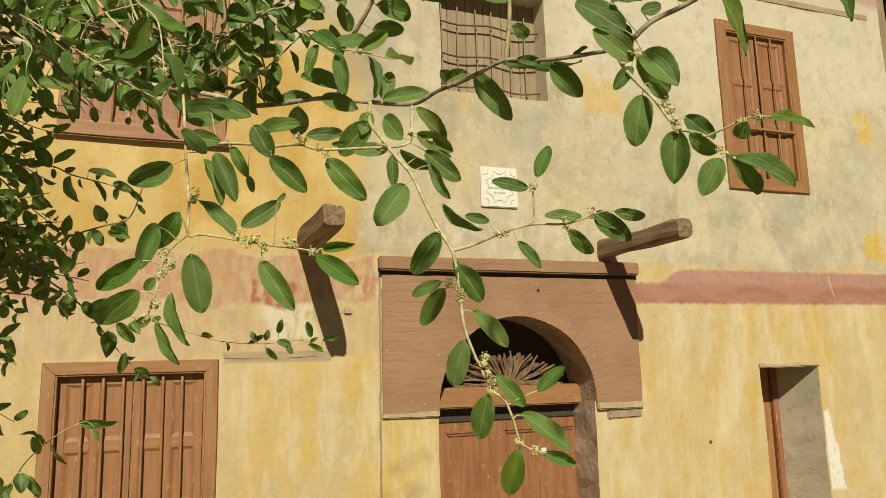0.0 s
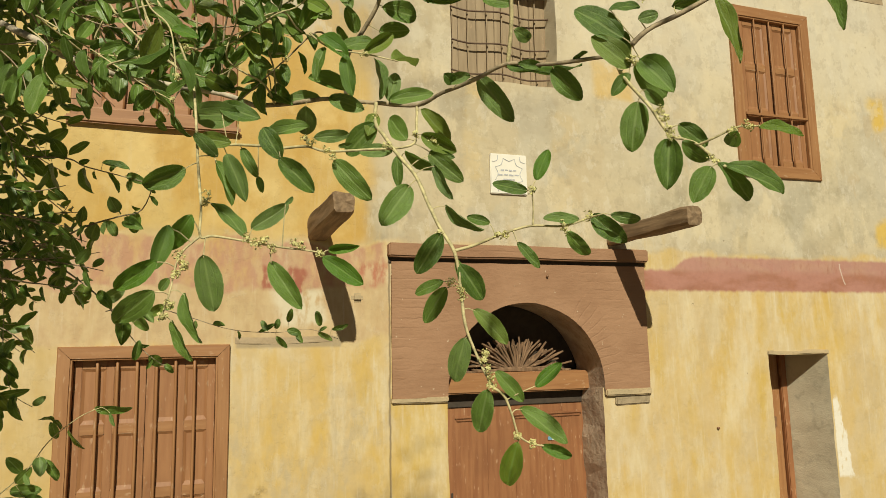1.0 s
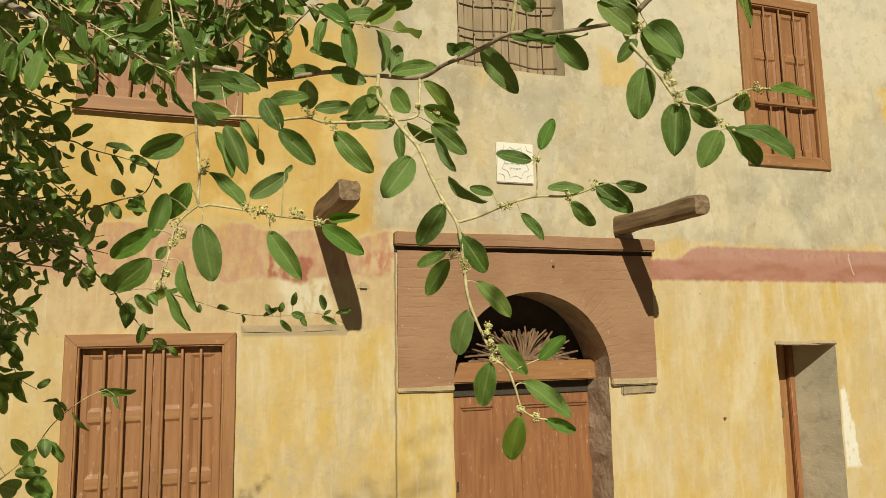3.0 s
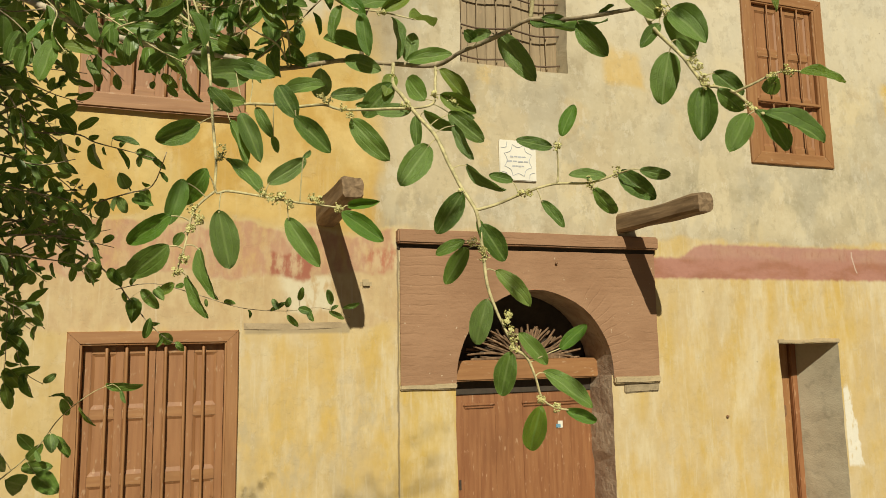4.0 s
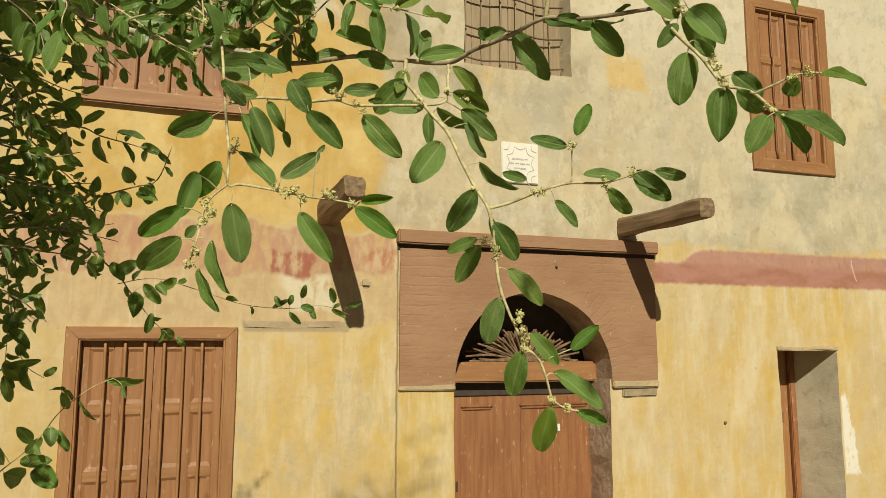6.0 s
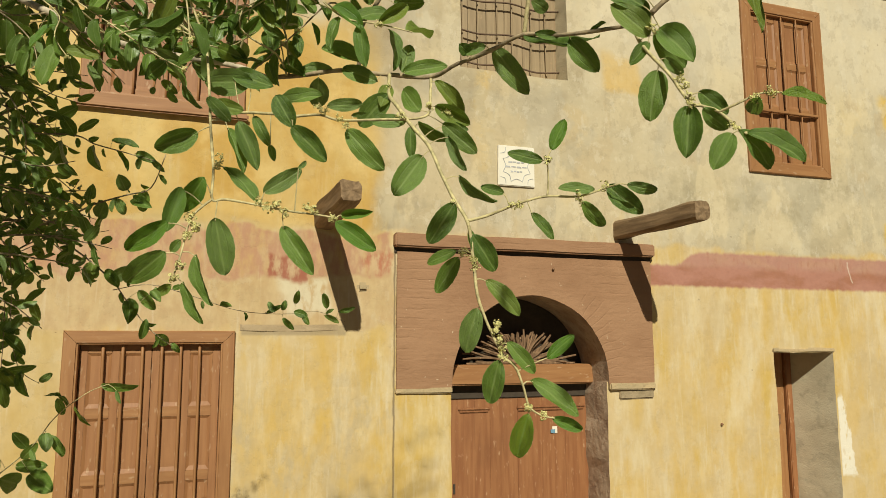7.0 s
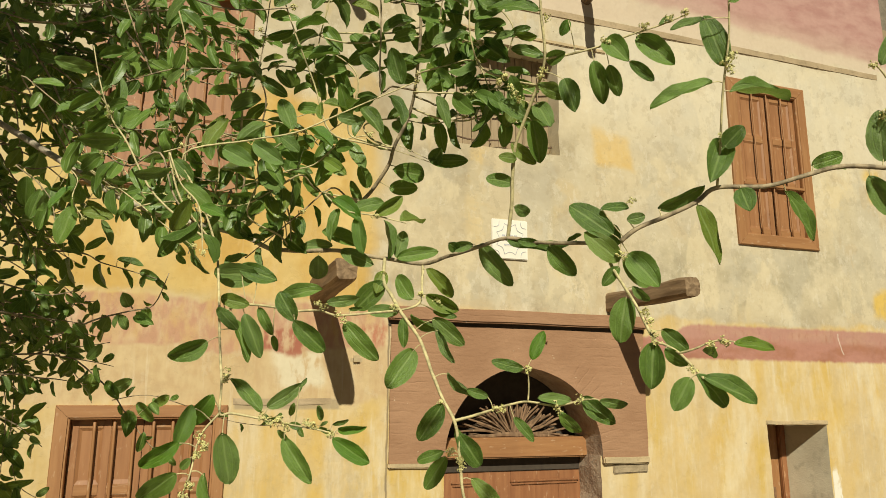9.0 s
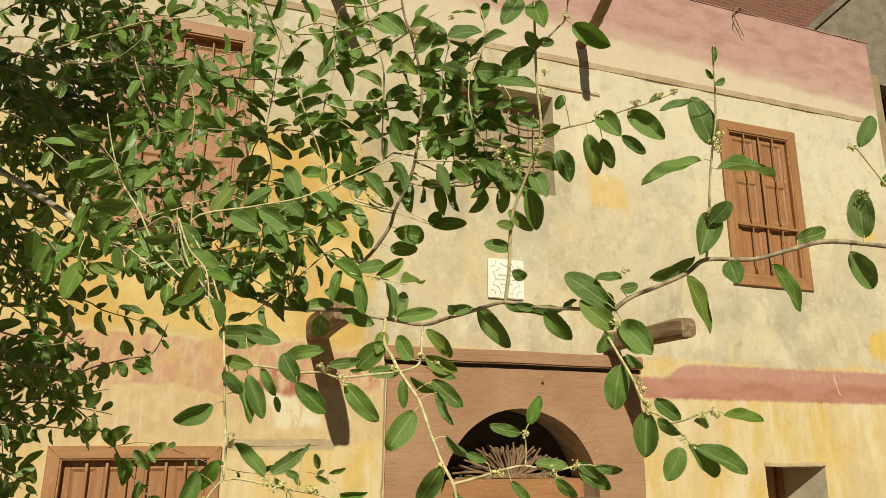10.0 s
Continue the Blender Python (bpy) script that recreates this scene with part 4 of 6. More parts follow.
def blossom(at, rnd):
    """A tight cluster of tiny five-petalled flowers and round buds on short stalks."""
    bm = bmesh.new()
    for _ in range(rnd.randint(15, 22)):
        d = Vector((rnd.gauss(0, 1), rnd.gauss(0, 1), rnd.gauss(0, 1.1))).normalized()
        p = Vector(at) + d * rnd.uniform(0.0012, 0.0062)
        r = rnd.uniform(0.0007, 0.0012)
        bmesh.ops.create_icosphere(bm, subdivisions=1, radius=r, matrix=Matrix.Translation(p))
        if rnd.random() < 0.6:
            u = d.orthogonal().normalized()
            v = d.cross(u)
            turn = rnd.uniform(0, 6)
            for k in range(5):
                a = turn + k * 2 * math.pi / 5
                o, q = u * math.cos(a) + v * math.sin(a), u * math.cos(a + 0.5) + v * math.sin(a + 0.5)
                e = u * math.cos(a - 0.5) + v * math.sin(a - 0.5)
                bm.faces.new([bm.verts.new(p + w) for w in (d * r * 0.6, e * r * 1.5 + d * r * 0.5, o * r * 2.6 + d * r * 0.2, q * r * 1.5 + d * r * 0.5)])
    return bm


WOOD = []


def twig(name, points, radii, material, flowers=()):
    n = len(points)
    if name != "twig":
        WOOD.append([Vector(p) for p in points])
    rad = [(radii[0] + (radii[1] - radii[0]) * i / (n - 1)) / 1000 for i in range(n)]
    b = part(name, tube(points, rad, 7, 0.25), material, tree, smooth=True)
    b["line"] = [c for p in points for c in p]
    for p in flowers:
        part("blossom", blossom(p, pick), M_FLOWER, b)
    return b


def nearest(line, p):
    best = None
    for a, b in zip(line, line[1:]):
        d = b - a
        k = min(1, max(0, (p - a).dot(d) / max(1e-9, d.length_squared)))
        q = a + d * k
        if best is None or (q - p).length < (best - p).length:
            best = q
    return best


def leaves(branch, rows):
    """Leaves of one branch: base in metres, run to the tip and width in millimetres, roll in degrees, young or not."""
    flat = list(branch["line"])
    line = [Vector(flat[i:i + 3]) for i in range(0, len(flat), 3)]
    stalks = []
    for bx, by, bz, dx, dy, dz, w, roll, young in rows:
        base = Vector((bx, by, bz))
        ob = new("leaf", pick.choice(YOUNG if young else LEAVES[::2] if w < 21 else LEAVES))
        ob.parent = branch
        ob.matrix_basis = leaf_pose(base, (dx / 1000, dy / 1000, dz / 1000), w / 1000, roll)
        q = nearest(line, base)
        if 0.001 < (q - base).length < 0.09:
            stalks.append(tube([q, q.lerp(base, 0.5) + Vector((0, 0, 0.001)), base + Vector((dx, dy, dz)) * 0.00005], [0.0007, 0.0006, 0.0005], 5))
    if stalks:
        tagged(part("stalk", join(*stalks), M_TWIG, branch), kind="stuff")


def random_leaves(line, n, rnd, size, spread=1.0):
    """Poses of leaves set alternately along a line, drooping a little."""
    total = [0.0]
    for a, b in zip(line, line[1:]):
        total.append(total[-1] + (b - a).length)
    for i in range(n):
        s = total[-1] * (0.06 + 0.94 * (i + rnd.uniform(-0.3, 0.3)) / n)
        k = max(0, min(len(line) - 2, sum(1 for t in total[1:] if t < s)))
        a, b = line[k], line[k + 1]
        p = a.lerp(b, min(1, max(0, (s - total[k]) / max(1e-6, total[k + 1] - total[k]))))
        d = (b - a).normalized()
        out = d.cross(TOWARD).normalized() * (1 if i % 2 else -1)
        run = (d * rnd.uniform(0.2, 0.8) + out * rnd.uniform(0.5, 1.0) + Vector((rnd.gauss(0, 0.3), rnd.gauss(0, 0.35), rnd.gauss(-0.3, 0.3)))).normalized()
        length = size * rnd.uniform(0.65, 1.15)
        yield p + run * 0.004, run * length, length * rnd.uniform(0.36, 0.52), rnd.gauss(0, 45) * spread


def spray(points, n, solo, seed, size=0.047, flowers=1):
    """A twig with leaves scattered along it."""
    rnd = random.Random(seed)
    start = Vector(points[0])
    root = min((nearest(line, start) for line in WOOD), key=lambda q: (q - start).length)
    line = [Vector(p) for p in points]
    if 0.01 < (root - start).length < 0.24:
        lead = root.lerp(start, 0.55) + Vector((rnd.gauss(0, 0.008), rnd.gauss(0, 0.008), -0.06 * (root - start).length))
        points = [tuple(root), tuple(lead), *points]
    b = twig("twig", points, [1.5, 0.8], M_TWIG if seed % 3 else M_TWIG2, [Vector(points[-rnd.randrange(1, 4)]) + Vector((rnd.gauss(0, 0.006), 0, rnd.gauss(0, 0.006))) * (flowers > 1) for _ in range(flowers)])
    made = bmesh.new()
    for p, run, w, roll in random_leaves(line, int(n * 1.25), rnd, size):
        mesh = rnd.choice(LEAVES if rnd.random() < 0.9 else YOUNG)
        m = leaf_pose(p, run, w, roll)
        if solo:
            ob = new("leaf", mesh)
            ob.parent = b
            ob.matrix_basis = m
        else:
            k = len(made.verts)
            made.from_mesh(mesh)
            made.verts.ensure_lookup_table()
            for v in made.verts[k:]:
                v.co = m @ v.co
    if solo:
        made.free()
    else:
        tagged(part("foliage", made, M_LEAF, b), kind="stuff")


def scatter(branch, n, size, seed):
    """More small leaves along a twig, joined."""
    rnd = random.Random(seed)
    flat = list(branch["line"])
    made = bmesh.new()
    for p, run, w, roll in random_leaves([Vector(flat[i:i + 3]) for i in range(0, len(flat), 3)], n, rnd, size, 1.2):
        k = len(made.verts)
        made.from_mesh(rnd.choice(LEAVES))
        made.verts.ensure_lookup_table()
        m = leaf_pose(p, run, w, roll)
        for v in made.verts[k:]:
            v.co = m @ v.co
    tagged(part("foliage", made, M_LEAF, branch), kind="stuff")


SMALL = [leaf_mesh("leaf", fo, cu, 7, M_LEAF) for fo, cu in ((0.25, 0.08), (0.5, 0.16))]


def mass(label, lo, hi, heading, reach, count, per, size, seed):
    """Many leafy twigs that start in a box and run out along a heading; wood and leaves are one mesh each."""
    rnd = random.Random(seed)
    wood_bits, coords, faces, uvs = [], [], [], []
    protos = []
    for me in SMALL:
        layer = me.uv_layers[0].data
        protos.append(([v.co.copy() for v in me.vertices], [tuple(p.vertices) for p in me.polygons], [tuple(layer[i].uv) for p in me.polygons for i in p.loop_indices]))
    for _ in range(count):
        p = Vector([rnd.uniform(a, b) for a, b in zip(lo, hi)])
        d = (Vector(heading) + Vector((rnd.gauss(0, 0.35), rnd.gauss(0, 0.35), rnd.gauss(0, 0.4)))).normalized()
        line = [p]
        for k in range(4):
            d = (d + Vector((rnd.gauss(0, 0.2), rnd.gauss(0, 0.2), rnd.gauss(-0.05, 0.2)))).normalized()
            line.append(line[-1] + d * reach * rnd.uniform(0.18, 0.32))
        wood_bits.append(tube(line, [0.0028, 0.0024, 0.002, 0.0014, 0.0008], 5))
        for q, run, w, roll in random_leaves(line, per, rnd, size, 1.3):
            m = leaf_pose(q, run, w, roll)
            vs, fs, us = rnd.choice(protos)
            k = len(coords)
            coords.extend(m @ v for v in vs)
            faces.extend(tuple(i + k for i in fc) for fc in fs)
            uvs.extend(us)
    tagged(part("twig_wood", join(*wood_bits), M_TWIG2, tree, smooth=True), kind="stuff")
    me = bpy.data.meshes.new("foliage")
    me.from_pydata(coords, [], faces)
    layer = me.uv_layers.new(name="UVMap")
    layer.data.foreach_set("uv", [c for st in uvs for c in st])
    me.polygons.foreach_set("use_smooth", [True] * len(faces))
    me.materials.append(M_LEAF)
    ob = new("foliage", me)
    ob.parent = tree
    ob.location = -tree.location
    tagged(ob, label, kind="stuff")


# trunk and limbs, beside and behind the eye
part("trunk", tube([(-0.95, -4.35, GROUND - 0.05), (-0.98, -4.36, 0.6), (-0.90, -4.40, 1.5), (-0.92, -4.38, 2.2), (-1.0, -4.5, 3.0)], [0.15, 0.12, 0.11, 0.10, 0.085], 14, 0.35), M_BARK, tree, "grey-brown furrowed trunk", smooth=True)
part("limb", tube([(-0.92, -4.38, 2.2), (-0.45, -4.0, 2.75), (0.0, -3.7, 3.0), (0.287, -3.571, 3.055)], [0.06, 0.035, 0.018, 0.010], 9, 0.3), M_BARK, tree, smooth=True)
part("limb", tube([(-0.92, -4.38, 2.0), (-0.5, -3.8, 2.25), (-0.1, -3.4, 2.45), (0.2, -3.25, 2.5)], [0.05, 0.03, 0.018, 0.008], 9, 0.3), M_BARK, tree, smooth=True)
part("limb", tube([(-1.0, -4.5, 3.0), (-1.0, -5.1, 3.8), (-0.9, -5.8, 4.5), (-0.6, -6.4, 5.0)], [0.085, 0.06, 0.04, 0.015], 9, 0.3), M_BARK, tree, smooth=True)
part("limb", tube([(-1.0, -4.5, 3.0), (-0.7, -4.3, 3.6), (-0.2, -4.2, 3.9), (0.4, -4.2, 3.9)], [0.07, 0.04, 0.025, 0.01], 9, 0.3), M_BARK, tree, smooth=True)
mass("shaded small-leaved foliage", (0.08, -3.75, 2.38), (0.40, -3.05, 3.35), (0.8, 0.1, -0.15), 0.32, 56, 13, 0.048, 31)
mass("shaded small-leaved foliage", (0.15, -3.6, 2.36), (0.44, -3.1, 2.66), (0.5, 0.0, -0.2), 0.24, 20, 12, 0.044, 35)
mass("shaded small-leaved foliage", (0.22, -3.9, 3.02), (0.72, -3.4, 3.6), (0.6, 0.0, -0.35), 0.40, 50, 14, 0.048, 32)
# two masses out of view, added to keep sun off the left-hand twigs
mass("unseen crown foliage added to shade the left-hand twigs", (-1.6, -6.4, 3.9), (-0.30, -5.5, 5.20), (-0.15, -0.3, -0.1), 0.45, 430, 16, 0.066, 33)
mass("unseen crown foliage added to shade the left-hand twigs", (-0.38, -6.15, 4.55), (0.10, -5.85, 5.15), (-0.05, -0.1, 0.0), 0.22, 110, 14, 0.060, 34)
# unseen limb and leaves, added to cast a soft shadow low on the wall
part("limb", tube([(-0.9, -5.8, 4.5), (-0.3, -6.3, 5.2), (0.35, -6.6, 5.75), (1.1, -6.8, 6.2)], [0.03, 0.014, 0.009, 0.005], 9, 0.3), M_BARK, tree, smooth=True)
mass("unseen high foliage added to cast a soft shadow on the wall", (0.05, -7.6, 5.62), (0.6, -6.5, 6.05), (0.7, 0.0, 0.3), 0.35, 17, 8, 0.050, 41)
mass("unseen high foliage added to cast a soft shadow on the wall", (0.5, -7.8, 6.05), (1.0, -6.6, 6.45), (0.7, 0.0, 0.3), 0.35, 11, 8, 0.050, 42)
# added overhead, out of view, so that the near leaves get dappled shade
mass("unseen overhead foliage added to dapple the near leaves", (0.35, -5.6, 3.05), (1.0, -4.95, 3.45), (0.3, 0.1, -0.05), 0.35, 14, 9, 0.052, 36)
mass("unseen overhead foliage added to dapple the near leaves", (0.9, -5.6, 3.12), (1.45, -5.1, 3.42), (0.3, 0.1, 0.05), 0.30, 8, 9, 0.050, 38)
# this mass sits left of the view, added only to block the sun
mass("unseen side foliage added as a sun block for the left-hand twigs", (-0.5, -4.5, 2.25), (0.36, -4.2, 3.55), (0.0, 0.1, -0.1), 0.20, 170, 14, 0.055, 39)
mass("shaded small-leaved foliage", (0.15, -3.75, 3.12), (0.50, -3.3, 3.55), (0.7, 0.0, -0.05), 0.30, 28, 14, 0.050, 37)
branch = twig("main_branch", [(0.287, -3.571, 3.055), (0.590, -3.938, 2.813), (0.670, -4.031, 2.747), (0.755, -4.126, 2.690), (0.852, -4.216, 2.646), (0.911, -4.265, 2.624), (0.956, -4.308, 2.595)], [7.20, 3.40], M_BARK, [])
leaves(branch, [
    (0.850, -4.217, 2.695, -64, 52, 16, 37, -44, 0),
    (0.693, -4.053, 2.769, -57, 50, -10, 36, -55, 0),
    (0.622, -3.977, 2.769, -4, 57, -40, 40, -57, 1),
    (0.581, -3.941, 2.759, -5, -15, -65, 35, -33, 0),
    (0.596, -3.951, 2.757, -29, 59, -15, 31, -79, 0),
    (0.540, -3.870, 2.848, -20, 50, -40, 37, -60, 0),
    (0.769, -4.135, 2.738, -25, -38, -48, 31, -49, 0),
    (0.762, -4.135, 2.723, 35, -39, -51, 34, 11, 0),
    (0.907, -4.260, 2.632, -43, 9, 25, 22, -27, 0),
    (0.883, -4.243, 2.654, -31, 3, 22, 22, -24, 0),
])
leaves(branch, [
    (0.741, -4.113, 2.689, 10, 8, -34, 18, -11, 0),
    (0.820, -4.181, 2.649, 22, -28, -34, 21, 11, 0),
    (0.651, -4.026, 2.703, 7, 32, -30, 25, -30, 0),
    (0.796, -4.156, 2.647, 2, -10, -24, 11, -18, 0),
    (0.809, -4.170, 2.623, 23, -11, -22, 14, 16, 0),
    (0.818, -4.182, 2.601, 15, -3, -15, 11, 13, 0),
    (0.798, -4.160, 2.615, -6, 10, -10, 9, -44, 0),
    (0.686, -4.056, 2.677, 22, 5, -42, 17, -44, 0),
    (0.927, -4.283, 2.677, -34, -27, -5, 29, -59, 0),
    (0.902, -4.260, 2.658, 33, 31, -4, 29, 56, 0),
])
branch = twig("branch", [(0.956, -4.308, 2.595), (0.999, -4.353, 2.587), (1.042, -4.399, 2.582), (1.080, -4.431, 2.571), (1.105, -4.449, 2.565), (1.144, -4.482, 2.555), (1.164, -4.522, 2.559), (1.196, -4.555, 2.568), (1.218, -4.595, 2.573), (1.245, -4.624, 2.564), (1.269, -4.652, 2.559), (1.298, -4.693, 2.553)], [3.30, 2.10], M_TWIG2, [])
leaves(branch, [
    (1.085, -4.441, 2.557, -47, 23, 23, 22, -34, 0),
    (1.070, -4.427, 2.584, -56, 17, 25, 22, -10, 0),
    (1.018, -4.377, 2.578, 6, 36, -32, 28, -15, 0),
    (0.995, -4.356, 2.592, 48, -5, 8, 17, 5, 0),
    (1.114, -4.456, 2.566, 9, -5, 39, 21, 10, 0),
    (1.112, -4.462, 2.565, 56, -18, 10, 20, 18, 0),
    (1.172, -4.543, 2.565, -16, -13, 4, 15, -63, 0),
    (1.187, -4.560, 2.570, -27, 19, -4, 14, -41, 0),
    (1.201, -4.551, 2.574, 41, -9, -59, 27, 30, 0),
    (1.218, -4.598, 2.570, 81, -31, -7, 30, 128, 0),
])
leaves(branch, [
    (1.259, -4.630, 2.560, 31, -9, -40, 25, 37, 0),
    (1.249, -4.624, 2.563, -28, 4, 2, 11, -43, 0),
    (1.274, -4.647, 2.561, 10, -15, 11, 8, -43, 0),
])
branch = twig("branch", [(1.298, -4.693, 2.553), (1.289, -4.718, 2.523), (1.289, -4.736, 2.501), (1.288, -4.764, 2.471), (1.287, -4.791, 2.436), (1.292, -4.802, 2.429), (1.298, -4.814, 2.421), (1.307, -4.825, 2.405), (1.308, -4.835, 2.396)], [2.00, 1.00], M_TWIG, [(1.289, -4.783, 2.454), (1.287, -4.792, 2.440), (1.286, -4.797, 2.431), (1.290, -4.776, 2.464), (1.302, -4.827, 2.403)])
leaves(branch, [
    (1.300, -4.727, 2.530, 47, 13, -25, 26, 53, 0),
    (1.288, -4.746, 2.483, -9, 4, -50, 27, 14, 0),
    (1.287, -4.791, 2.432, -3, 4, -47, 25, 22, 0),
    (1.297, -4.830, 2.397, -17, 5, -31, 20, 8, 0),
    (1.294, -4.796, 2.445, 23, -9, -22, 17, 43, 0),
    (1.288, -4.807, 2.425, 25, -3, -20, 15, 44, 0),
    (1.303, -4.832, 2.400, 35, -6, -31, 16, 0, 0),
    (1.309, -4.834, 2.397, 48, -21, -21, 20, -12, 0),
    (1.293, -4.751, 2.494, 20, -2, -17, 11, 45, 0),
    (1.307, -4.706, 2.548, -25, -9, 23, 20, -47, 0),
])
leaves(branch, [
    (1.304, -4.700, 2.553, -9, -18, 16, 17, -35, 0),
])
branch = twig("branch", [(1.298, -4.814, 2.420), (1.306, -4.828, 2.424), (1.321, -4.839, 2.431), (1.335, -4.849, 2.430)], [1.20, 0.70], M_TWIG, [(1.316, -4.840, 2.428), (1.324, -4.847, 2.430)])
leaves(branch, [
    (1.314, -4.846, 2.425, 10, 24, -7, 14, 136, 0),
    (1.332, -4.851, 2.428, 46, -6, -3, 14, -3, 1),
])
branch = twig("branch", [(1.099, -4.448, 2.565), (1.092, -4.472, 2.530), (1.097, -4.493, 2.509), (1.103, -4.513, 2.487), (1.112, -4.524, 2.470), (1.122, -4.546, 2.445), (1.128, -4.574, 2.406), (1.135, -4.594, 2.375), (1.145, -4.605, 2.351), (1.150, -4.604, 2.331), (1.149, -4.611, 2.313), (1.151, -4.618, 2.273), (1.160, -4.617, 2.248), (1.169, -4.627, 2.221), (1.179, -4.628, 2.205)], [2.60, 1.50], M_TWIG, [(1.093, -4.469, 2.539), (1.097, -4.507, 2.492), (1.140, -4.609, 2.318), (1.148, -4.616, 2.309), (1.149, -4.617, 2.301), (1.167, -4.628, 2.235), (1.169, -4.631, 2.226), (1.171, -4.632, 2.218), (1.173, -4.631, 2.210), (1.169, -4.628, 2.243), (1.131, -4.597, 2.372)])
leaves(branch, [
    (1.107, -4.518, 2.476, 1, -1, -39, 14, 2, 0),
    (1.115, -4.542, 2.435, -34, -1, -48, 31, -17, 0),
    (1.091, -4.475, 2.529, -35, 20, -40, 30, -27, 0),
    (1.105, -4.507, 2.486, -42, 11, -1, 17, -34, 0),
    (1.139, -4.543, 2.475, 38, -12, -35, 22, 28, 0),
    (1.113, -4.531, 2.479, 54, -4, -26, 21, 74, 0),
    (1.144, -4.547, 2.461, 17, -10, -44, 16, 54, 0),
    (1.145, -4.581, 2.406, 37, -13, -35, 18, 68, 0),
    (1.132, -4.602, 2.370, -24, 16, -43, 24, -12, 0),
    (1.151, -4.605, 2.337, 29, 2, -40, 23, 20, 0),
])
leaves(branch, [
    (1.149, -4.599, 2.343, 8, -2, -29, 10, -8, 0),
    (1.130, -4.612, 2.318, -29, 19, -13, 13, -19, 0),
    (1.135, -4.606, 2.312, -22, 14, -39, 19, -9, 0),
    (1.163, -4.612, 2.288, 34, -16, -37, 18, -3, 0),
    (1.153, -4.613, 2.259, -11, 13, -50, 23, 1, 0),
    (1.179, -4.629, 2.224, 28, -10, -33, 16, 4, 0),
    (1.170, -4.629, 2.206, -7, 15, -48, 23, 5, 0),
    (1.094, -4.465, 2.544, -13, -13, -31, 19, -15, 0),
])
branch = twig("branch", [(1.176, -4.628, 2.207), (1.187, -4.630, 2.199), (1.195, -4.631, 2.180), (1.202, -4.630, 2.159), (1.214, -4.633, 2.150), (1.227, -4.637, 2.147)], [1.60, 0.80], M_TWIG, [(1.199, -4.633, 2.159), (1.214, -4.637, 2.151)])
leaves(branch, [
    (1.206, -4.626, 2.185, 45, -21, -35, 21, -14, 0),
    (1.226, -4.633, 2.147, 32, -10, -13, 13, 13, 1),
    (1.201, -4.630, 2.152, -9, 15, -49, 23, 8, 1),
    (1.218, -4.640, 2.207, 26, -12, 25, 14, 3, 1),
])
branch = twig("branch", [(1.145, -4.605, 2.351), (1.164, -4.612, 2.356), (1.183, -4.630, 2.364), (1.200, -4.641, 2.370), (1.216, -4.652, 2.373), (1.237, -4.680, 2.369), (1.257, -4.698, 2.375), (1.261, -4.710, 2.376)], [1.80, 0.90], M_TWIG, [(1.184, -4.635, 2.365), (1.190, -4.639, 2.366), (1.234, -4.683, 2.371), (1.237, -4.684, 2.364), (1.253, -4.701, 2.376)])
leaves(branch, [
    (1.201, -4.644, 2.356, 24, -5, -27, 12, 4, 0),
    (1.177, -4.631, 2.378, -24, 10, 8, 11, -30, 0),
    (1.252, -4.686, 2.374, -36, 10, 4, 13, 2, 0),
    (1.236, -4.688, 2.362, 29, 4, -27, 15, 33, 0),
    (1.262, -4.693, 2.379, 28, -19, -31, 21, 33, 0),
    (1.268, -4.718, 2.375, 32, -9, -7, 12, 33, 0),
])
branch = twig("branch", [(1.216, -4.652, 2.373), (1.216, -4.655, 2.391), (1.212, -4.661, 2.410)], [1.10, 0.80], M_TWIG, [(1.211, -4.665, 2.408)])
leaves(branch, [
    (1.210, -4.656, 2.409, -38, 5, 7, 13, -34, 0),
    (1.216, -4.663, 2.419, 12, -9, 33, 15, 1, 1),
])
branch = twig("branch", [(1.144, -4.482, 2.555), (1.141, -4.489, 2.530), (1.133, -4.503, 2.498), (1.103, -4.513, 2.486)], [2.00, 1.40], M_TWIG, [(1.136, -4.501, 2.510), (1.157, -4.511, 2.500), (1.154, -4.509, 2.504)])
leaves(branch, [
    (1.146, -4.491, 2.547, 44, 4, -38, 20, 1, 0),
    (1.125, -4.498, 2.503, -16, 22, 35, 25, -22, 0),
    (1.142, -4.504, 2.510, 45, -7, -22, 22, 34, 0),
    (1.153, -4.501, 2.489, 28, -16, -9, 11, 28, 0),
])
branch = twig("branch", [(1.103, -4.513, 2.486), (1.081, -4.516, 2.483), (1.024, -4.517, 2.476), (1.000, -4.510, 2.482), (0.965, -4.493, 2.481), (0.954, -4.484, 2.486), (0.916, -4.461, 2.491), (0.889, -4.462, 2.481)], [1.60, 1.60], M_TWIG, [(1.005, -4.516, 2.486), (1.023, -4.521, 2.477), (1.030, -4.520, 2.471), (0.999, -4.515, 2.489), (1.097, -4.518, 2.487)])
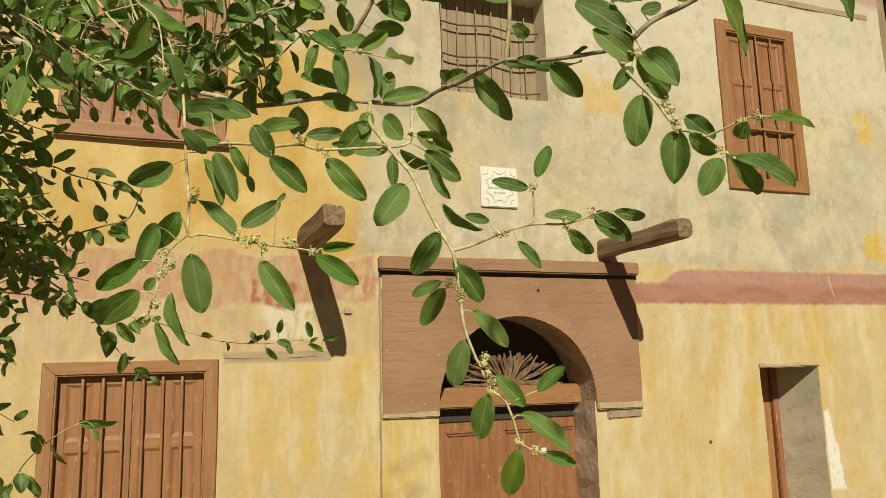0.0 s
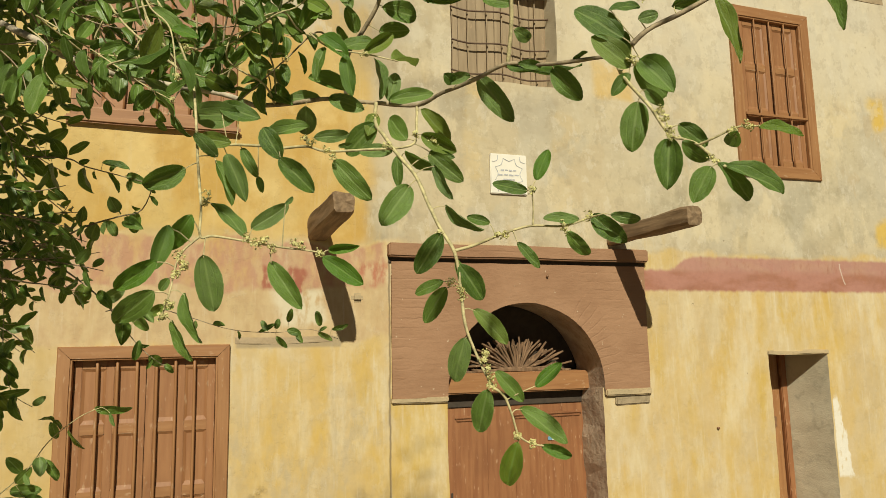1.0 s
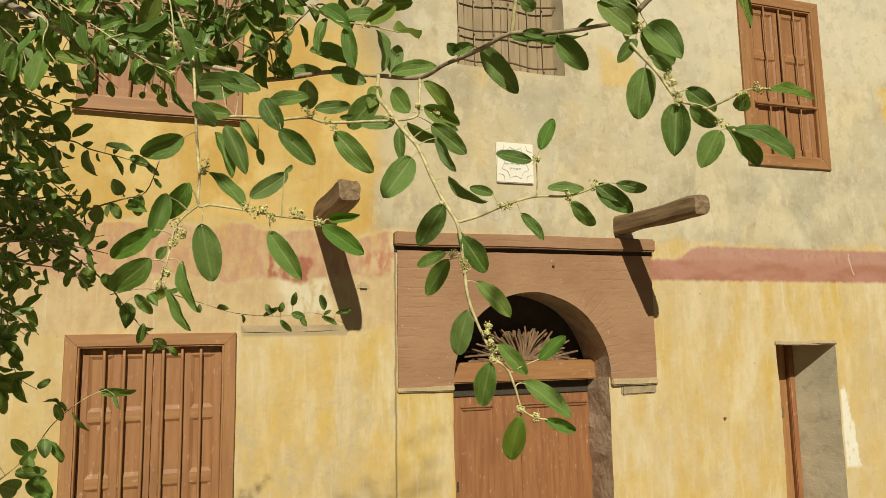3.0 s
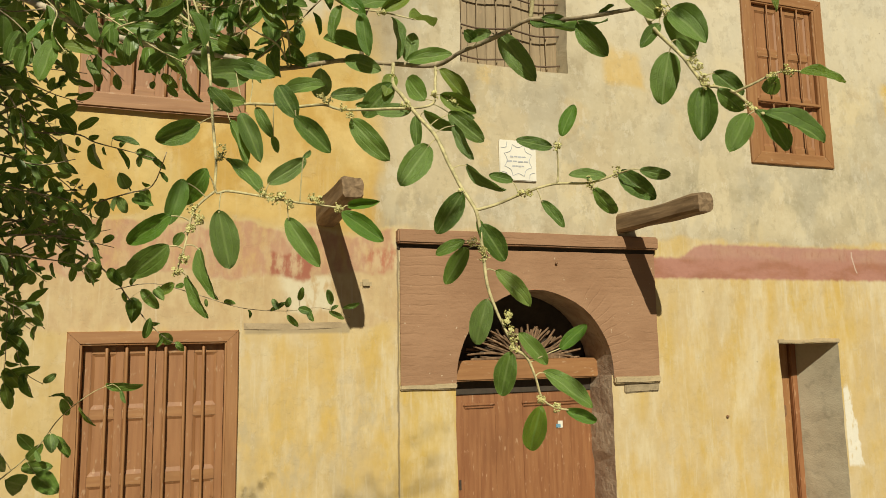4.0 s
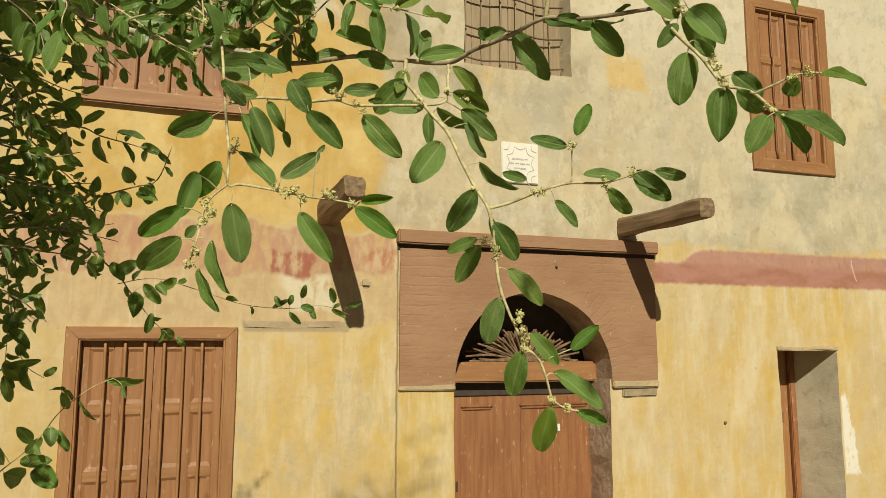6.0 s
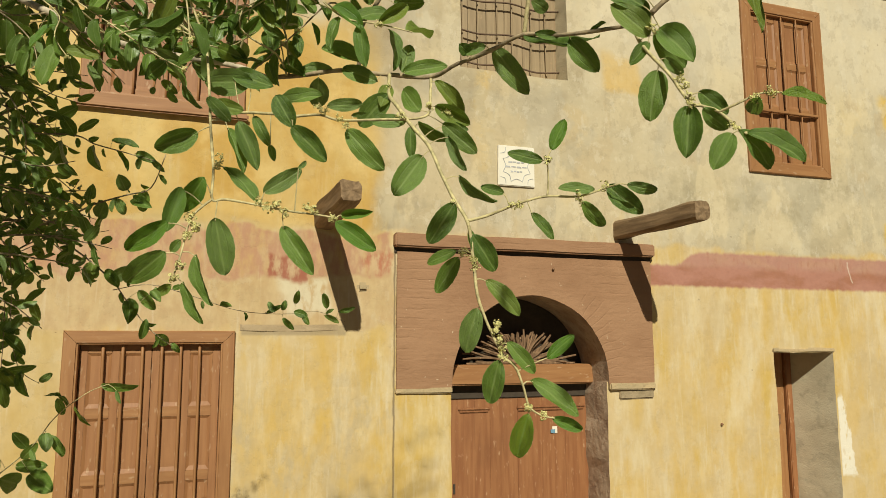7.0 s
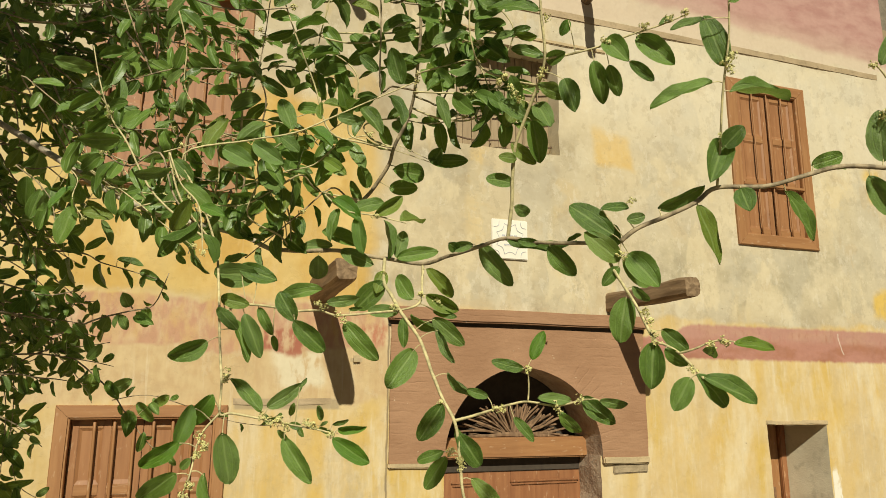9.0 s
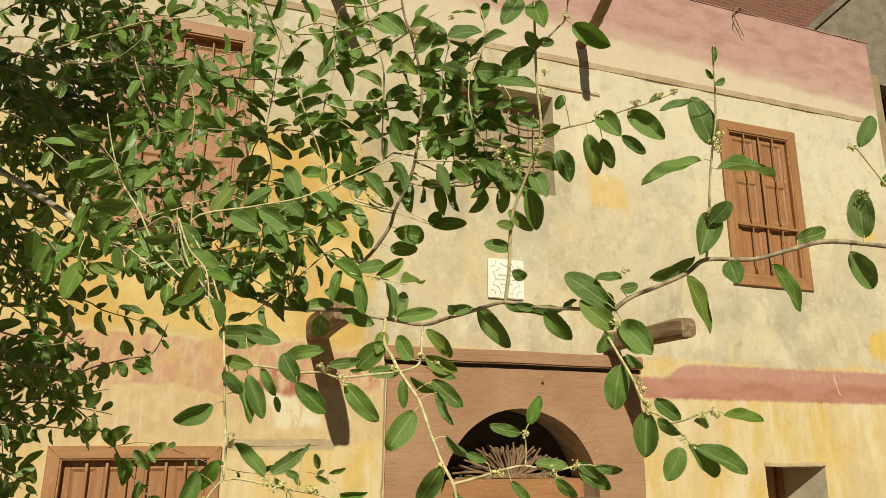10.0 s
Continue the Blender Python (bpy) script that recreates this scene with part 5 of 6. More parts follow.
leaves(branch, [
    (0.971, -4.500, 2.469, 43, 3, -39, 24, 19, 0),
    (1.033, -4.507, 2.469, 39, -20, -50, 26, 19, 0),
    (0.954, -4.476, 2.499, 50, -28, 15, 19, -6, 0),
    (1.008, -4.517, 2.491, 43, -7, 6, 15, 27, 0),
    (0.953, -4.495, 2.505, 20, -6, -38, 24, 8, 0),
    (0.914, -4.466, 2.479, 24, -0, -57, 22, 0, 0),
    (0.902, -4.462, 2.471, 22, -4, -53, 19, -44, 0),
    (0.931, -4.464, 2.488, 18, -8, -36, 14, 5, 0),
    (0.929, -4.466, 2.530, -57, 33, 3, 33, -39, 0),
    (0.905, -4.455, 2.541, 46, -21, -19, 23, 32, 0),
])
leaves(branch, [
    (0.885, -4.457, 2.499, 33, -21, -10, 19, 33, 0),
    (0.950, -4.472, 2.452, 5, -6, -20, 9, -2, 0),
    (1.038, -4.509, 2.485, 13, -14, 0, 6, 41, 0),
])
branch = twig("branch", [(0.875, -4.489, 2.557), (0.879, -4.516, 2.515), (0.884, -4.561, 2.438), (0.888, -4.588, 2.390), (0.888, -4.594, 2.360), (0.900, -4.598, 2.360), (0.927, -4.607, 2.355), (0.957, -4.616, 2.349), (0.985, -4.630, 2.344), (1.000, -4.640, 2.340)], [1.60, 0.90], M_TWIG, [(0.932, -4.613, 2.356), (0.939, -4.614, 2.351), (0.946, -4.617, 2.354), (0.954, -4.619, 2.347), (0.975, -4.630, 2.351), (0.980, -4.632, 2.348), (0.894, -4.586, 2.403), (0.892, -4.590, 2.395), (0.996, -4.642, 2.340)])
leaves(branch, [
    (0.872, -4.551, 2.437, -43, 6, -20, 24, -37, 0),
    (0.897, -4.579, 2.396, 37, -21, -29, 16, -40, 0),
    (0.934, -4.612, 2.366, 36, -13, 23, 17, 31, 0),
    (0.891, -4.603, 2.341, 12, 13, -55, 26, -11, 0),
    (0.953, -4.606, 2.335, 29, -15, -48, 20, 6, 0),
    (0.998, -4.645, 2.336, 40, -3, -27, 18, 19, 1),
    (1.005, -4.635, 2.344, 27, -17, 2, 10, 28, 1),
    (0.964, -4.632, 2.387, 10, 4, 10, 5, 29, 0),
    (0.903, -4.553, 2.451, -25, -6, 24, 15, -14, 0),
])
branch = twig("branch", [(0.888, -4.594, 2.360), (0.873, -4.608, 2.343), (0.867, -4.615, 2.326), (0.863, -4.621, 2.302), (0.857, -4.616, 2.282)], [1.20, 0.80], M_TWIG, [(0.873, -4.618, 2.329), (0.870, -4.614, 2.337), (0.867, -4.620, 2.321), (0.863, -4.624, 2.292), (0.857, -4.620, 2.282), (0.875, -4.619, 2.326)])
leaves(branch, [
    (0.860, -4.600, 2.369, -12, 3, -44, 18, -25, 1),
    (0.880, -4.604, 2.379, -22, 18, -34, 20, -33, 1),
    (0.851, -4.615, 2.333, -39, 19, -27, 19, -33, 1),
    (0.850, -4.625, 2.304, -34, 24, -27, 24, -33, 0),
    (0.876, -4.621, 2.303, 11, -4, -49, 17, 32, 0),
    (0.866, -4.620, 2.278, 17, 2, -39, 14, 40, 0),
    (0.862, -4.614, 2.317, -9, 6, -12, 9, -31, 0),
])
branch = twig("branch", [(1.075, -4.367, 2.600), (1.074, -4.392, 2.652), (1.087, -4.414, 2.674), (1.104, -4.439, 2.706), (1.107, -4.457, 2.728), (1.122, -4.486, 2.773), (1.121, -4.523, 2.829), (1.116, -4.548, 2.887), (1.094, -4.575, 2.935), (1.075, -4.589, 2.971), (1.060, -4.610, 3.024)], [3.20, 1.60], M_TWIG2, [(1.090, -4.585, 2.946), (1.094, -4.583, 2.939), (1.139, -4.608, 2.965), (1.142, -4.591, 2.931), (1.125, -4.533, 2.838)])
leaves(branch, [
    (1.110, -4.422, 2.676, 38, -19, -1, 23, 31, 0),
    (1.074, -4.391, 2.654, -17, -9, 36, 14, -9, 0),
    (1.083, -4.405, 2.678, -18, -17, 29, 20, -14, 0),
    (1.156, -4.444, 2.693, -50, -22, -2, 29, -41, 0),
    (1.154, -4.475, 2.706, 56, -17, 1, 20, 33, 0),
    (1.161, -4.469, 2.704, 1, -36, 11, 23, 58, 0),
    (1.122, -4.503, 2.811, -31, -3, 3, 16, -41, 0),
    (1.116, -4.532, 2.868, -34, -4, -17, 19, -41, 0),
    (1.134, -4.554, 2.905, -34, -13, -5, 17, -56, 0),
    (1.101, -4.563, 2.925, 26, -20, 43, 22, 26, 0),
])
leaves(branch, [
    (1.075, -4.553, 2.921, 19, -36, -40, 24, 38, 0),
    (1.084, -4.577, 2.945, -39, 9, 32, 23, -39, 0),
    (1.122, -4.529, 2.826, -34, 12, 13, 13, -39, 0),
    (1.127, -4.525, 2.855, 9, -25, 25, 13, 23, 0),
])
branch = twig("branch", [(1.223, -4.587, 2.572), (1.222, -4.603, 2.613), (1.218, -4.616, 2.647), (1.216, -4.631, 2.684), (1.224, -4.657, 2.727), (1.229, -4.688, 2.772), (1.217, -4.704, 2.829), (1.206, -4.724, 2.894), (1.196, -4.745, 2.965)], [2.60, 1.40], M_TWIG, [(1.228, -4.686, 2.762), (1.227, -4.681, 2.755), (1.197, -4.660, 2.745), (1.202, -4.659, 2.738), (1.188, -4.663, 2.756), (1.223, -4.707, 2.817), (1.223, -4.716, 2.843), (1.208, -4.657, 2.732), (1.183, -4.658, 2.751)])
leaves(branch, [
    (1.235, -4.654, 2.733, 1, -31, -42, 23, 28, 0),
    (1.229, -4.653, 2.710, 16, 11, -52, 25, 19, 0),
    (1.211, -4.628, 2.687, 33, -5, -27, 17, 33, 0),
    (1.225, -4.677, 2.746, 41, -4, -15, 17, 41, 0),
    (1.254, -4.689, 2.753, 13, -2, -42, 24, 25, 0),
    (1.234, -4.683, 2.775, 8, -29, -2, 17, 63, 0),
    (1.222, -4.611, 2.641, -35, 10, 7, 18, -32, 0),
    (1.206, -4.721, 2.866, -30, 33, -12, 25, -44, 0),
    (1.214, -4.707, 2.825, -59, 26, 17, 23, -3, 0),
    (1.202, -4.727, 2.927, -4, -34, -54, 26, 32, 0),
])
leaves(branch, [
    (1.186, -4.728, 2.930, -26, -8, -42, 24, -20, 0),
    (1.210, -4.721, 2.877, 21, -7, -0, 12, 48, 0),
    (1.218, -4.629, 2.666, -24, -1, 1, 13, -36, 0),
    (1.223, -4.647, 2.715, -35, -0, 18, 20, -38, 0),
    (1.215, -4.647, 2.737, -19, -16, 22, 17, -36, 0),
    (1.226, -4.603, 2.613, 27, 6, -8, 16, 36, 0),
])
branch = twig("branch", [(1.229, -4.688, 2.774), (1.253, -4.708, 2.775), (1.286, -4.732, 2.781), (1.306, -4.751, 2.787), (1.334, -4.769, 2.795), (1.362, -4.787, 2.806)], [1.50, 0.80], M_TWIG, [(1.281, -4.735, 2.784), (1.285, -4.737, 2.780), (1.317, -4.765, 2.794), (1.340, -4.779, 2.800), (1.356, -4.789, 2.805)])
leaves(branch, [
    (1.285, -4.734, 2.787, 12, -24, -35, 25, 41, 0),
    (1.318, -4.747, 2.790, 38, -19, -38, 26, 44, 0),
    (1.274, -4.724, 2.763, 19, 11, -49, 22, 27, 0),
    (1.289, -4.732, 2.756, 16, 5, -35, 17, 31, 0),
    (1.308, -4.745, 2.758, 33, -1, -20, 14, 45, 0),
    (1.251, -4.710, 2.818, -6, 10, -17, 13, -7, 1),
    (1.333, -4.770, 2.795, 14, -9, 10, 7, -15, 0),
])
branch = twig("branch", [(1.209, -4.718, 2.868), (1.231, -4.732, 2.893), (1.239, -4.744, 2.906), (1.236, -4.760, 2.949)], [1.30, 1.00], M_TWIG2, [(1.236, -4.746, 2.903)])
leaves(branch, [
    (1.250, -4.739, 2.899, 45, -15, -30, 24, 49, 1),
    (1.210, -4.721, 2.869, -18, -6, 16, 15, -44, 0),
])
branch = twig("branch", [(1.292, -4.735, 2.546), (1.304, -4.748, 2.558), (1.327, -4.765, 2.569), (1.352, -4.788, 2.582), (1.368, -4.803, 2.596), (1.404, -4.831, 2.593), (1.435, -4.855, 2.601), (1.463, -4.878, 2.607), (1.500, -4.920, 2.594), (1.545, -4.944, 2.585)], [2.60, 2.40], M_TWIG2, [(1.289, -4.734, 2.532), (1.294, -4.735, 2.529), (1.293, -4.757, 2.586), (1.478, -4.915, 2.649)])
leaves(branch, [
    (1.285, -4.732, 2.553, -48, 12, 35, 28, -32, 0),
    (1.293, -4.729, 2.525, -41, 3, 31, 25, -32, 0),
    (1.293, -4.728, 2.519, -16, 12, -21, 14, -4, 0),
    (1.303, -4.731, 2.534, 23, -23, -39, 29, 30, 0),
    (1.268, -4.734, 2.580, 28, -16, 6, 12, -18, 0),
    (1.292, -4.748, 2.567, 17, -12, 3, 13, 26, 0),
    (1.326, -4.757, 2.581, 40, -36, 17, 20, 51, 0),
    (1.353, -4.789, 2.580, 28, 4, -63, 24, 4, 0),
    (1.380, -4.824, 2.591, -3, -13, -28, 22, 33, 0),
    (1.421, -4.841, 2.587, 38, 2, -49, 21, -2, 0),
])
leaves(branch, [
    (1.440, -4.859, 2.611, 28, -19, 9, 18, 23, 0),
    (1.475, -4.893, 2.594, 27, -0, -40, 22, 47, 0),
    (1.487, -4.901, 2.607, -13, -11, 49, 25, -41, 0),
    (1.451, -4.864, 2.608, 21, -10, 3, 8, -30, 0),
])
branch = twig("branch", [(1.368, -4.803, 2.596), (1.364, -4.816, 2.631), (1.357, -4.835, 2.689), (1.353, -4.855, 2.746), (1.342, -4.871, 2.796), (1.337, -4.879, 2.811)], [1.60, 0.80], M_TWIG, [(1.352, -4.848, 2.716), (1.357, -4.847, 2.709), (1.357, -4.852, 2.721), (1.361, -4.825, 2.644)])
leaves(branch, [
    (1.372, -4.814, 2.646, -26, -8, -49, 27, 13, 0),
    (1.362, -4.825, 2.633, 7, -22, 16, 20, 8, 0),
    (1.361, -4.840, 2.688, 68, -19, 1, 23, -9, 0),
    (1.358, -4.841, 2.715, -29, -7, 53, 25, -40, 0),
    (1.323, -4.855, 2.754, -29, 18, -6, 12, 6, 0),
    (1.341, -4.839, 2.696, -60, 26, -24, 24, 27, 0),
    (1.339, -4.874, 2.793, -0, -3, 21, 7, -7, 1),
    (1.344, -4.868, 2.771, 15, -3, 9, 8, 26, 0),
    (1.347, -4.863, 2.781, -12, -3, 8, 5, -74, 0),
])
branch = twig("branch", [(1.496, -4.933, 2.645), (1.483, -4.925, 2.674), (1.467, -4.924, 2.693), (1.459, -4.923, 2.696)], [1.00, 0.70], M_TWIG, [(1.459, -4.926, 2.693)])
leaves(branch, [
    (1.468, -4.926, 2.695, 9, -15, 34, 16, -19, 0),
    (1.492, -4.924, 2.657, 18, -14, 16, 15, 7, 0),
])
branch = twig("twig", [(0.264, -3.211, 2.803), (0.443, -3.317, 2.752), (0.562, -3.387, 2.735), (0.612, -3.422, 2.708), (0.684, -3.443, 2.687), (0.756, -3.464, 2.666)], [2.50, 1.00], M_TWIG2, [])
leaves(branch, [
    (0.527, -3.358, 2.727, 21, -4, -85, 29, 40, 0),
    (0.610, -3.422, 2.705, 19, 2, -66, 24, 43, 0),
    (0.663, -3.426, 2.695, 32, -17, -52, 20, -57, 0),
    (0.709, -3.444, 2.688, 50, -21, -26, 23, 19, 0),
    (0.652, -3.444, 2.714, 65, -19, -13, 24, -23, 0),
    (0.746, -3.460, 2.669, 32, -5, -29, 15, 5, 0),
    (0.561, -3.380, 2.737, -32, -9, 46, 33, 2, 0),
    (0.568, -3.388, 2.744, 45, -20, 34, 20, 14, 0),
    (0.470, -3.328, 2.745, 44, -17, -47, 33, 2, 0),
    (0.512, -3.366, 2.781, 52, -21, 28, 31, 43, 0),
])
scatter(branch, 12, 0.034, 61)
branch = twig("twig", [(0.779, -3.474, 2.682), (0.748, -3.453, 2.601), (0.692, -3.411, 2.588), (0.609, -3.349, 2.570), (0.507, -3.257, 2.537), (0.287, -3.125, 2.495)], [1.20, 3.00], M_TWIG2, [])
leaves(branch, [
    (0.688, -3.415, 2.598, -13, -41, 28, 32, 22, 0),
    (0.594, -3.333, 2.586, 14, -51, 25, 25, 69, 0),
    (0.515, -3.288, 2.598, -19, -14, 42, 28, 14, 0),
    (0.732, -3.436, 2.597, -5, 14, -56, 32, -24, 0),
    (0.706, -3.421, 2.577, 44, -34, -25, 30, 16, 0),
    (0.636, -3.363, 2.577, -24, 56, -42, 38, -51, 0),
    (0.551, -3.299, 2.562, 23, 34, -44, 36, -14, 0),
    (0.536, -3.290, 2.584, -21, -35, 28, 31, 7, 0),
    (0.666, -3.400, 2.579, 20, 9, -39, 25, -8, 0),
    (0.477, -3.239, 2.546, -22, -33, 44, 34, 17, 0),
])
scatter(branch, 16, 0.034, 62)
branch = twig("twig", [(0.267, -3.078, 2.593), (0.455, -3.185, 2.524), (0.561, -3.244, 2.461), (0.650, -3.285, 2.386), (0.695, -3.314, 2.328), (0.754, -3.345, 2.257), (0.810, -3.369, 2.214)], [3.00, 0.90], M_TWIG2, [])
leaves(branch, [
    (0.702, -3.311, 2.328, 4, -53, -54, 39, -23, 0),
    (0.746, -3.349, 2.282, -12, 13, -55, 23, -25, 0),
    (0.769, -3.359, 2.242, 32, 33, -25, 28, 5, 0),
    (0.809, -3.365, 2.221, 21, -6, -24, 16, -2, 0),
    (0.604, -3.259, 2.431, -2, -60, -49, 39, -33, 0),
    (0.650, -3.289, 2.386, 53, -18, 29, 35, 30, 0),
    (0.545, -3.231, 2.477, -32, 50, -55, 40, -43, 0),
    (0.500, -3.205, 2.493, 49, 17, 20, 40, 34, 0),
    (0.673, -3.301, 2.364, -37, 14, 51, 29, 5, 0),
    (0.721, -3.322, 2.356, 43, -13, -50, 29, -2, 0),
])
leaves(branch, [
    (0.756, -3.350, 2.355, 22, -17, -29, 23, -3, 0),
])
scatter(branch, 16, 0.034, 63)
branch = twig("twig", [(0.652, -3.240, 2.361), (0.746, -3.273, 2.375), (0.857, -3.317, 2.343), (0.969, -3.360, 2.306), (1.079, -3.406, 2.296), (1.162, -3.435, 2.303), (1.233, -3.466, 2.276)], [1.20, 0.60], M_TWIG2, [])
leaves(branch, [
    (1.058, -3.405, 2.300, -16, 8, 29, 16, -0, 0),
    (1.078, -3.413, 2.305, 7, -9, 26, 16, 16, 0),
    (1.110, -3.412, 2.323, 7, -17, 34, 17, 16, 0),
    (1.080, -3.402, 2.286, 30, -4, -32, 16, 6, 0),
    (1.106, -3.426, 2.302, 36, -3, -11, 21, 16, 0),
    (1.181, -3.451, 2.292, 40, -4, -19, 15, -1, 0),
    (1.189, -3.446, 2.310, -10, -3, 42, 19, 2, 0),
    (1.215, -3.466, 2.302, 43, -10, 10, 16, 51, 0),
    (1.039, -3.380, 2.298, 26, -20, 17, 12, 46, 0),
    (0.799, -3.296, 2.375, -41, 18, -29, 27, -28, 0),
])
scatter(branch, 9, 0.034, 64)
branch = twig("twig", [(0.385, -3.319, 1.868), (0.509, -3.396, 1.974), (0.567, -3.426, 2.051), (0.632, -3.455, 2.105), (0.680, -3.474, 2.127)], [1.60, 0.80], M_TWIG, [])
leaves(branch, [
    (0.663, -3.458, 2.124, 80, -34, -10, 28, 43, 0),
    (0.699, -3.478, 2.114, 10, 1, -33, 12, 19, 0),
    (0.579, -3.444, 2.102, -43, 27, 5, 15, 28, 0),
    (0.584, -3.426, 2.056, -15, -4, 39, 21, 19, 0),
    (0.549, -3.425, 2.016, 8, -19, -40, 30, -23, 0),
    (0.555, -3.422, 2.011, 42, -1, -47, 22, -52, 0),
    (0.610, -3.451, 2.077, 34, -3, -47, 20, 57, 0),
    (0.483, -3.370, 1.936, 69, -28, 3, 31, 7, 0),
    (0.449, -3.361, 1.909, 34, 72, -31, 51, -15, 0),
    (0.518, -3.395, 1.921, 57, -67, -28, 46, -12, 0),
])
leaves(branch, [
    (0.507, -3.389, 1.980, -26, -24, 38, 28, 20, 0),
    (0.497, -3.386, 1.955, 32, -27, 34, 25, 30, 0),
    (0.433, -3.357, 1.972, -30, 90, -64, 46, -57, 0),
])
scatter(branch, 3, 0.034, 65)
branch = twig("twig", [(0.420, -3.326, 2.473), (0.433, -3.316, 2.365), (0.435, -3.302, 2.256), (0.458, -3.298, 2.161), (0.507, -3.309, 2.123)], [1.60, 0.70], M_TWIG2, [])
leaves(branch, [
    (0.480, -3.320, 2.324, 20, -10, -49, 23, -18, 0),
    (0.458, -3.310, 2.304, 52, -36, 53, 26, -11, 0),
    (0.507, -3.309, 2.127, 28, -8, 20, 18, 27, 0),
    (0.466, -3.303, 2.155, 16, -0, -67, 24, 19, 0),
    (0.434, -3.306, 2.283, -19, 18, -54, 32, -36, 0),
    (0.446, -3.303, 2.175, 8, 25, 33, 25, 34, 0),
    (0.431, -3.306, 2.365, 40, -62, 23, 29, 52, 0),
    (0.443, -3.306, 2.243, -38, 22, 41, 29, 10, 0),
])
scatter(branch, 8, 0.034, 66)
branch = twig("twig", [(0.392, -3.300, 2.436), (0.413, -3.300, 2.354), (0.420, -3.302, 2.271), (0.421, -3.304, 2.162), (0.418, -3.304, 2.082)], [1.40, 0.70], M_TWIG2, [])
leaves(branch, [
    (0.421, -3.303, 2.250, 42, -8, 30, 24, 25, 0),
    (0.423, -3.304, 2.240, 52, -10, -46, 30, -20, 0),
    (0.421, -3.304, 2.150, 78, -20, 12, 24, 30, 0),
    (0.421, -3.304, 2.165, 36, -4, -50, 32, 15, 0),
    (0.421, -3.304, 2.130, 20, -6, -66, 26, -30, 0),
    (0.416, -3.301, 2.330, -40, 10, -42, 34, 10, 0),
    (0.420, -3.303, 2.200, -44, 8, -30, 36, 20, 0),
])
scatter(branch, 9, 0.040, 67)
spray([(1.017, -4.441, 2.744), (0.991, -4.449, 2.808), (0.961, -4.466, 2.867), (0.931, -4.475, 2.938), (0.896, -4.500, 2.994), (0.876, -4.508, 3.048)], 10, 1, 20)
spray([(0.811, -4.455, 2.939), (0.815, -4.449, 2.911), (0.876, -4.465, 2.893), (0.951, -4.492, 2.896)], 6, 1, 21)
spray([(0.828, -4.496, 2.670), (0.902, -4.507, 2.693), (0.961, -4.500, 2.714), (1.007, -4.502, 2.740), (1.050, -4.512, 2.763), (1.088, -4.520, 2.783), (1.119, -4.525, 2.800)], 12, 1, 22)
spray([(0.914, -4.404, 2.621), (0.924, -4.420, 2.667), (0.923, -4.447, 2.689), (0.962, -4.490, 2.716)], 7, 0, 23)
spray([(0.351, -3.817, 3.199), (0.546, -3.924, 3.140), (0.641, -4.007, 3.121), (0.700, -4.041, 3.171)], 9, 0, 24)
spray([(0.995, -4.451, 2.887), (1.095, -4.486, 2.888), (1.165, -4.516, 2.907), (1.211, -4.536, 2.920)], 8, 1, 25)
spray([(1.003, -4.489, 3.016), (1.004, -4.467, 2.934), (0.996, -4.450, 2.885), (0.990, -4.430, 2.820)], 9, 0, 26)
spray([(1.072, -4.507, 2.793), (1.064, -4.534, 2.902), (1.046, -4.540, 2.949), (1.023, -4.551, 3.018)], 9, 1, 27)
spray([(1.107, -4.566, 2.765), (1.172, -4.588, 2.764), (1.218, -4.617, 2.768), (1.237, -4.641, 2.751)], 10, 1, 28)
spray([(0.577, -4.181, 3.037), (0.712, -4.259, 3.070), (0.818, -4.328, 3.067), (0.876, -4.358, 3.099)], 9, 0, 29)
spray([(0.890, -4.254, 2.903), (0.826, -4.212, 2.915), (0.769, -4.162, 2.923), (0.670, -4.070, 2.914)], 10, 0, 30)
spray([(1.113, -4.545, 2.801), (1.146, -4.569, 2.807), (1.179, -4.592, 2.807), (1.202, -4.596, 2.753)], 10, 1, 31)
spray([(1.179, -4.601, 2.801), (1.162, -4.613, 2.864), (1.178, -4.636, 2.930), (1.154, -4.644, 2.989)], 10, 1, 32)
spray([(0.799, -4.466, 2.678), (0.760, -4.418, 2.671), (0.722, -4.379, 2.698), (0.663, -4.349, 2.743)], 8, 0, 33)
spray([(0.811, -4.491, 2.672), (0.828, -4.507, 2.629), (0.851, -4.528, 2.597), (0.859, -4.537, 2.541)], 6, 1, 34)
spray([(0.762, -4.476, 2.682), (0.736, -4.457, 2.724), (0.718, -4.443, 2.774), (0.706, -4.440, 2.822)], 7, 0, 35)
spray([(0.933, -4.351, 2.804), (0.920, -4.361, 2.856), (0.924, -4.376, 2.907), (0.931, -4.407, 3.010)], 9, 0, 36)
spray([(0.900, -4.339, 2.804), (0.884, -4.357, 2.889), (0.887, -4.384, 2.984), (0.864, -4.407, 3.095)], 9, 0, 37)
spray([(0.789, -4.247, 3.007), (0.809, -4.236, 2.942), (0.811, -4.218, 2.876), (0.842, -4.217, 2.830)], 8, 0, 38)
spray([(0.695, -4.120, 3.066), (0.733, -4.109, 2.975), (0.771, -4.100, 2.895), (0.796, -4.092, 2.834)], 8, 0, 39)
spray([(0.980, -4.442, 2.676), (0.951, -4.427, 2.660), (0.908, -4.405, 2.636), (0.862, -4.389, 2.636)], 9, 0, 40)
spray([(1.044, -4.431, 2.755), (1.053, -4.453, 2.820), (1.027, -4.452, 2.853), (0.985, -4.442, 2.869)], 9, 0, 41)
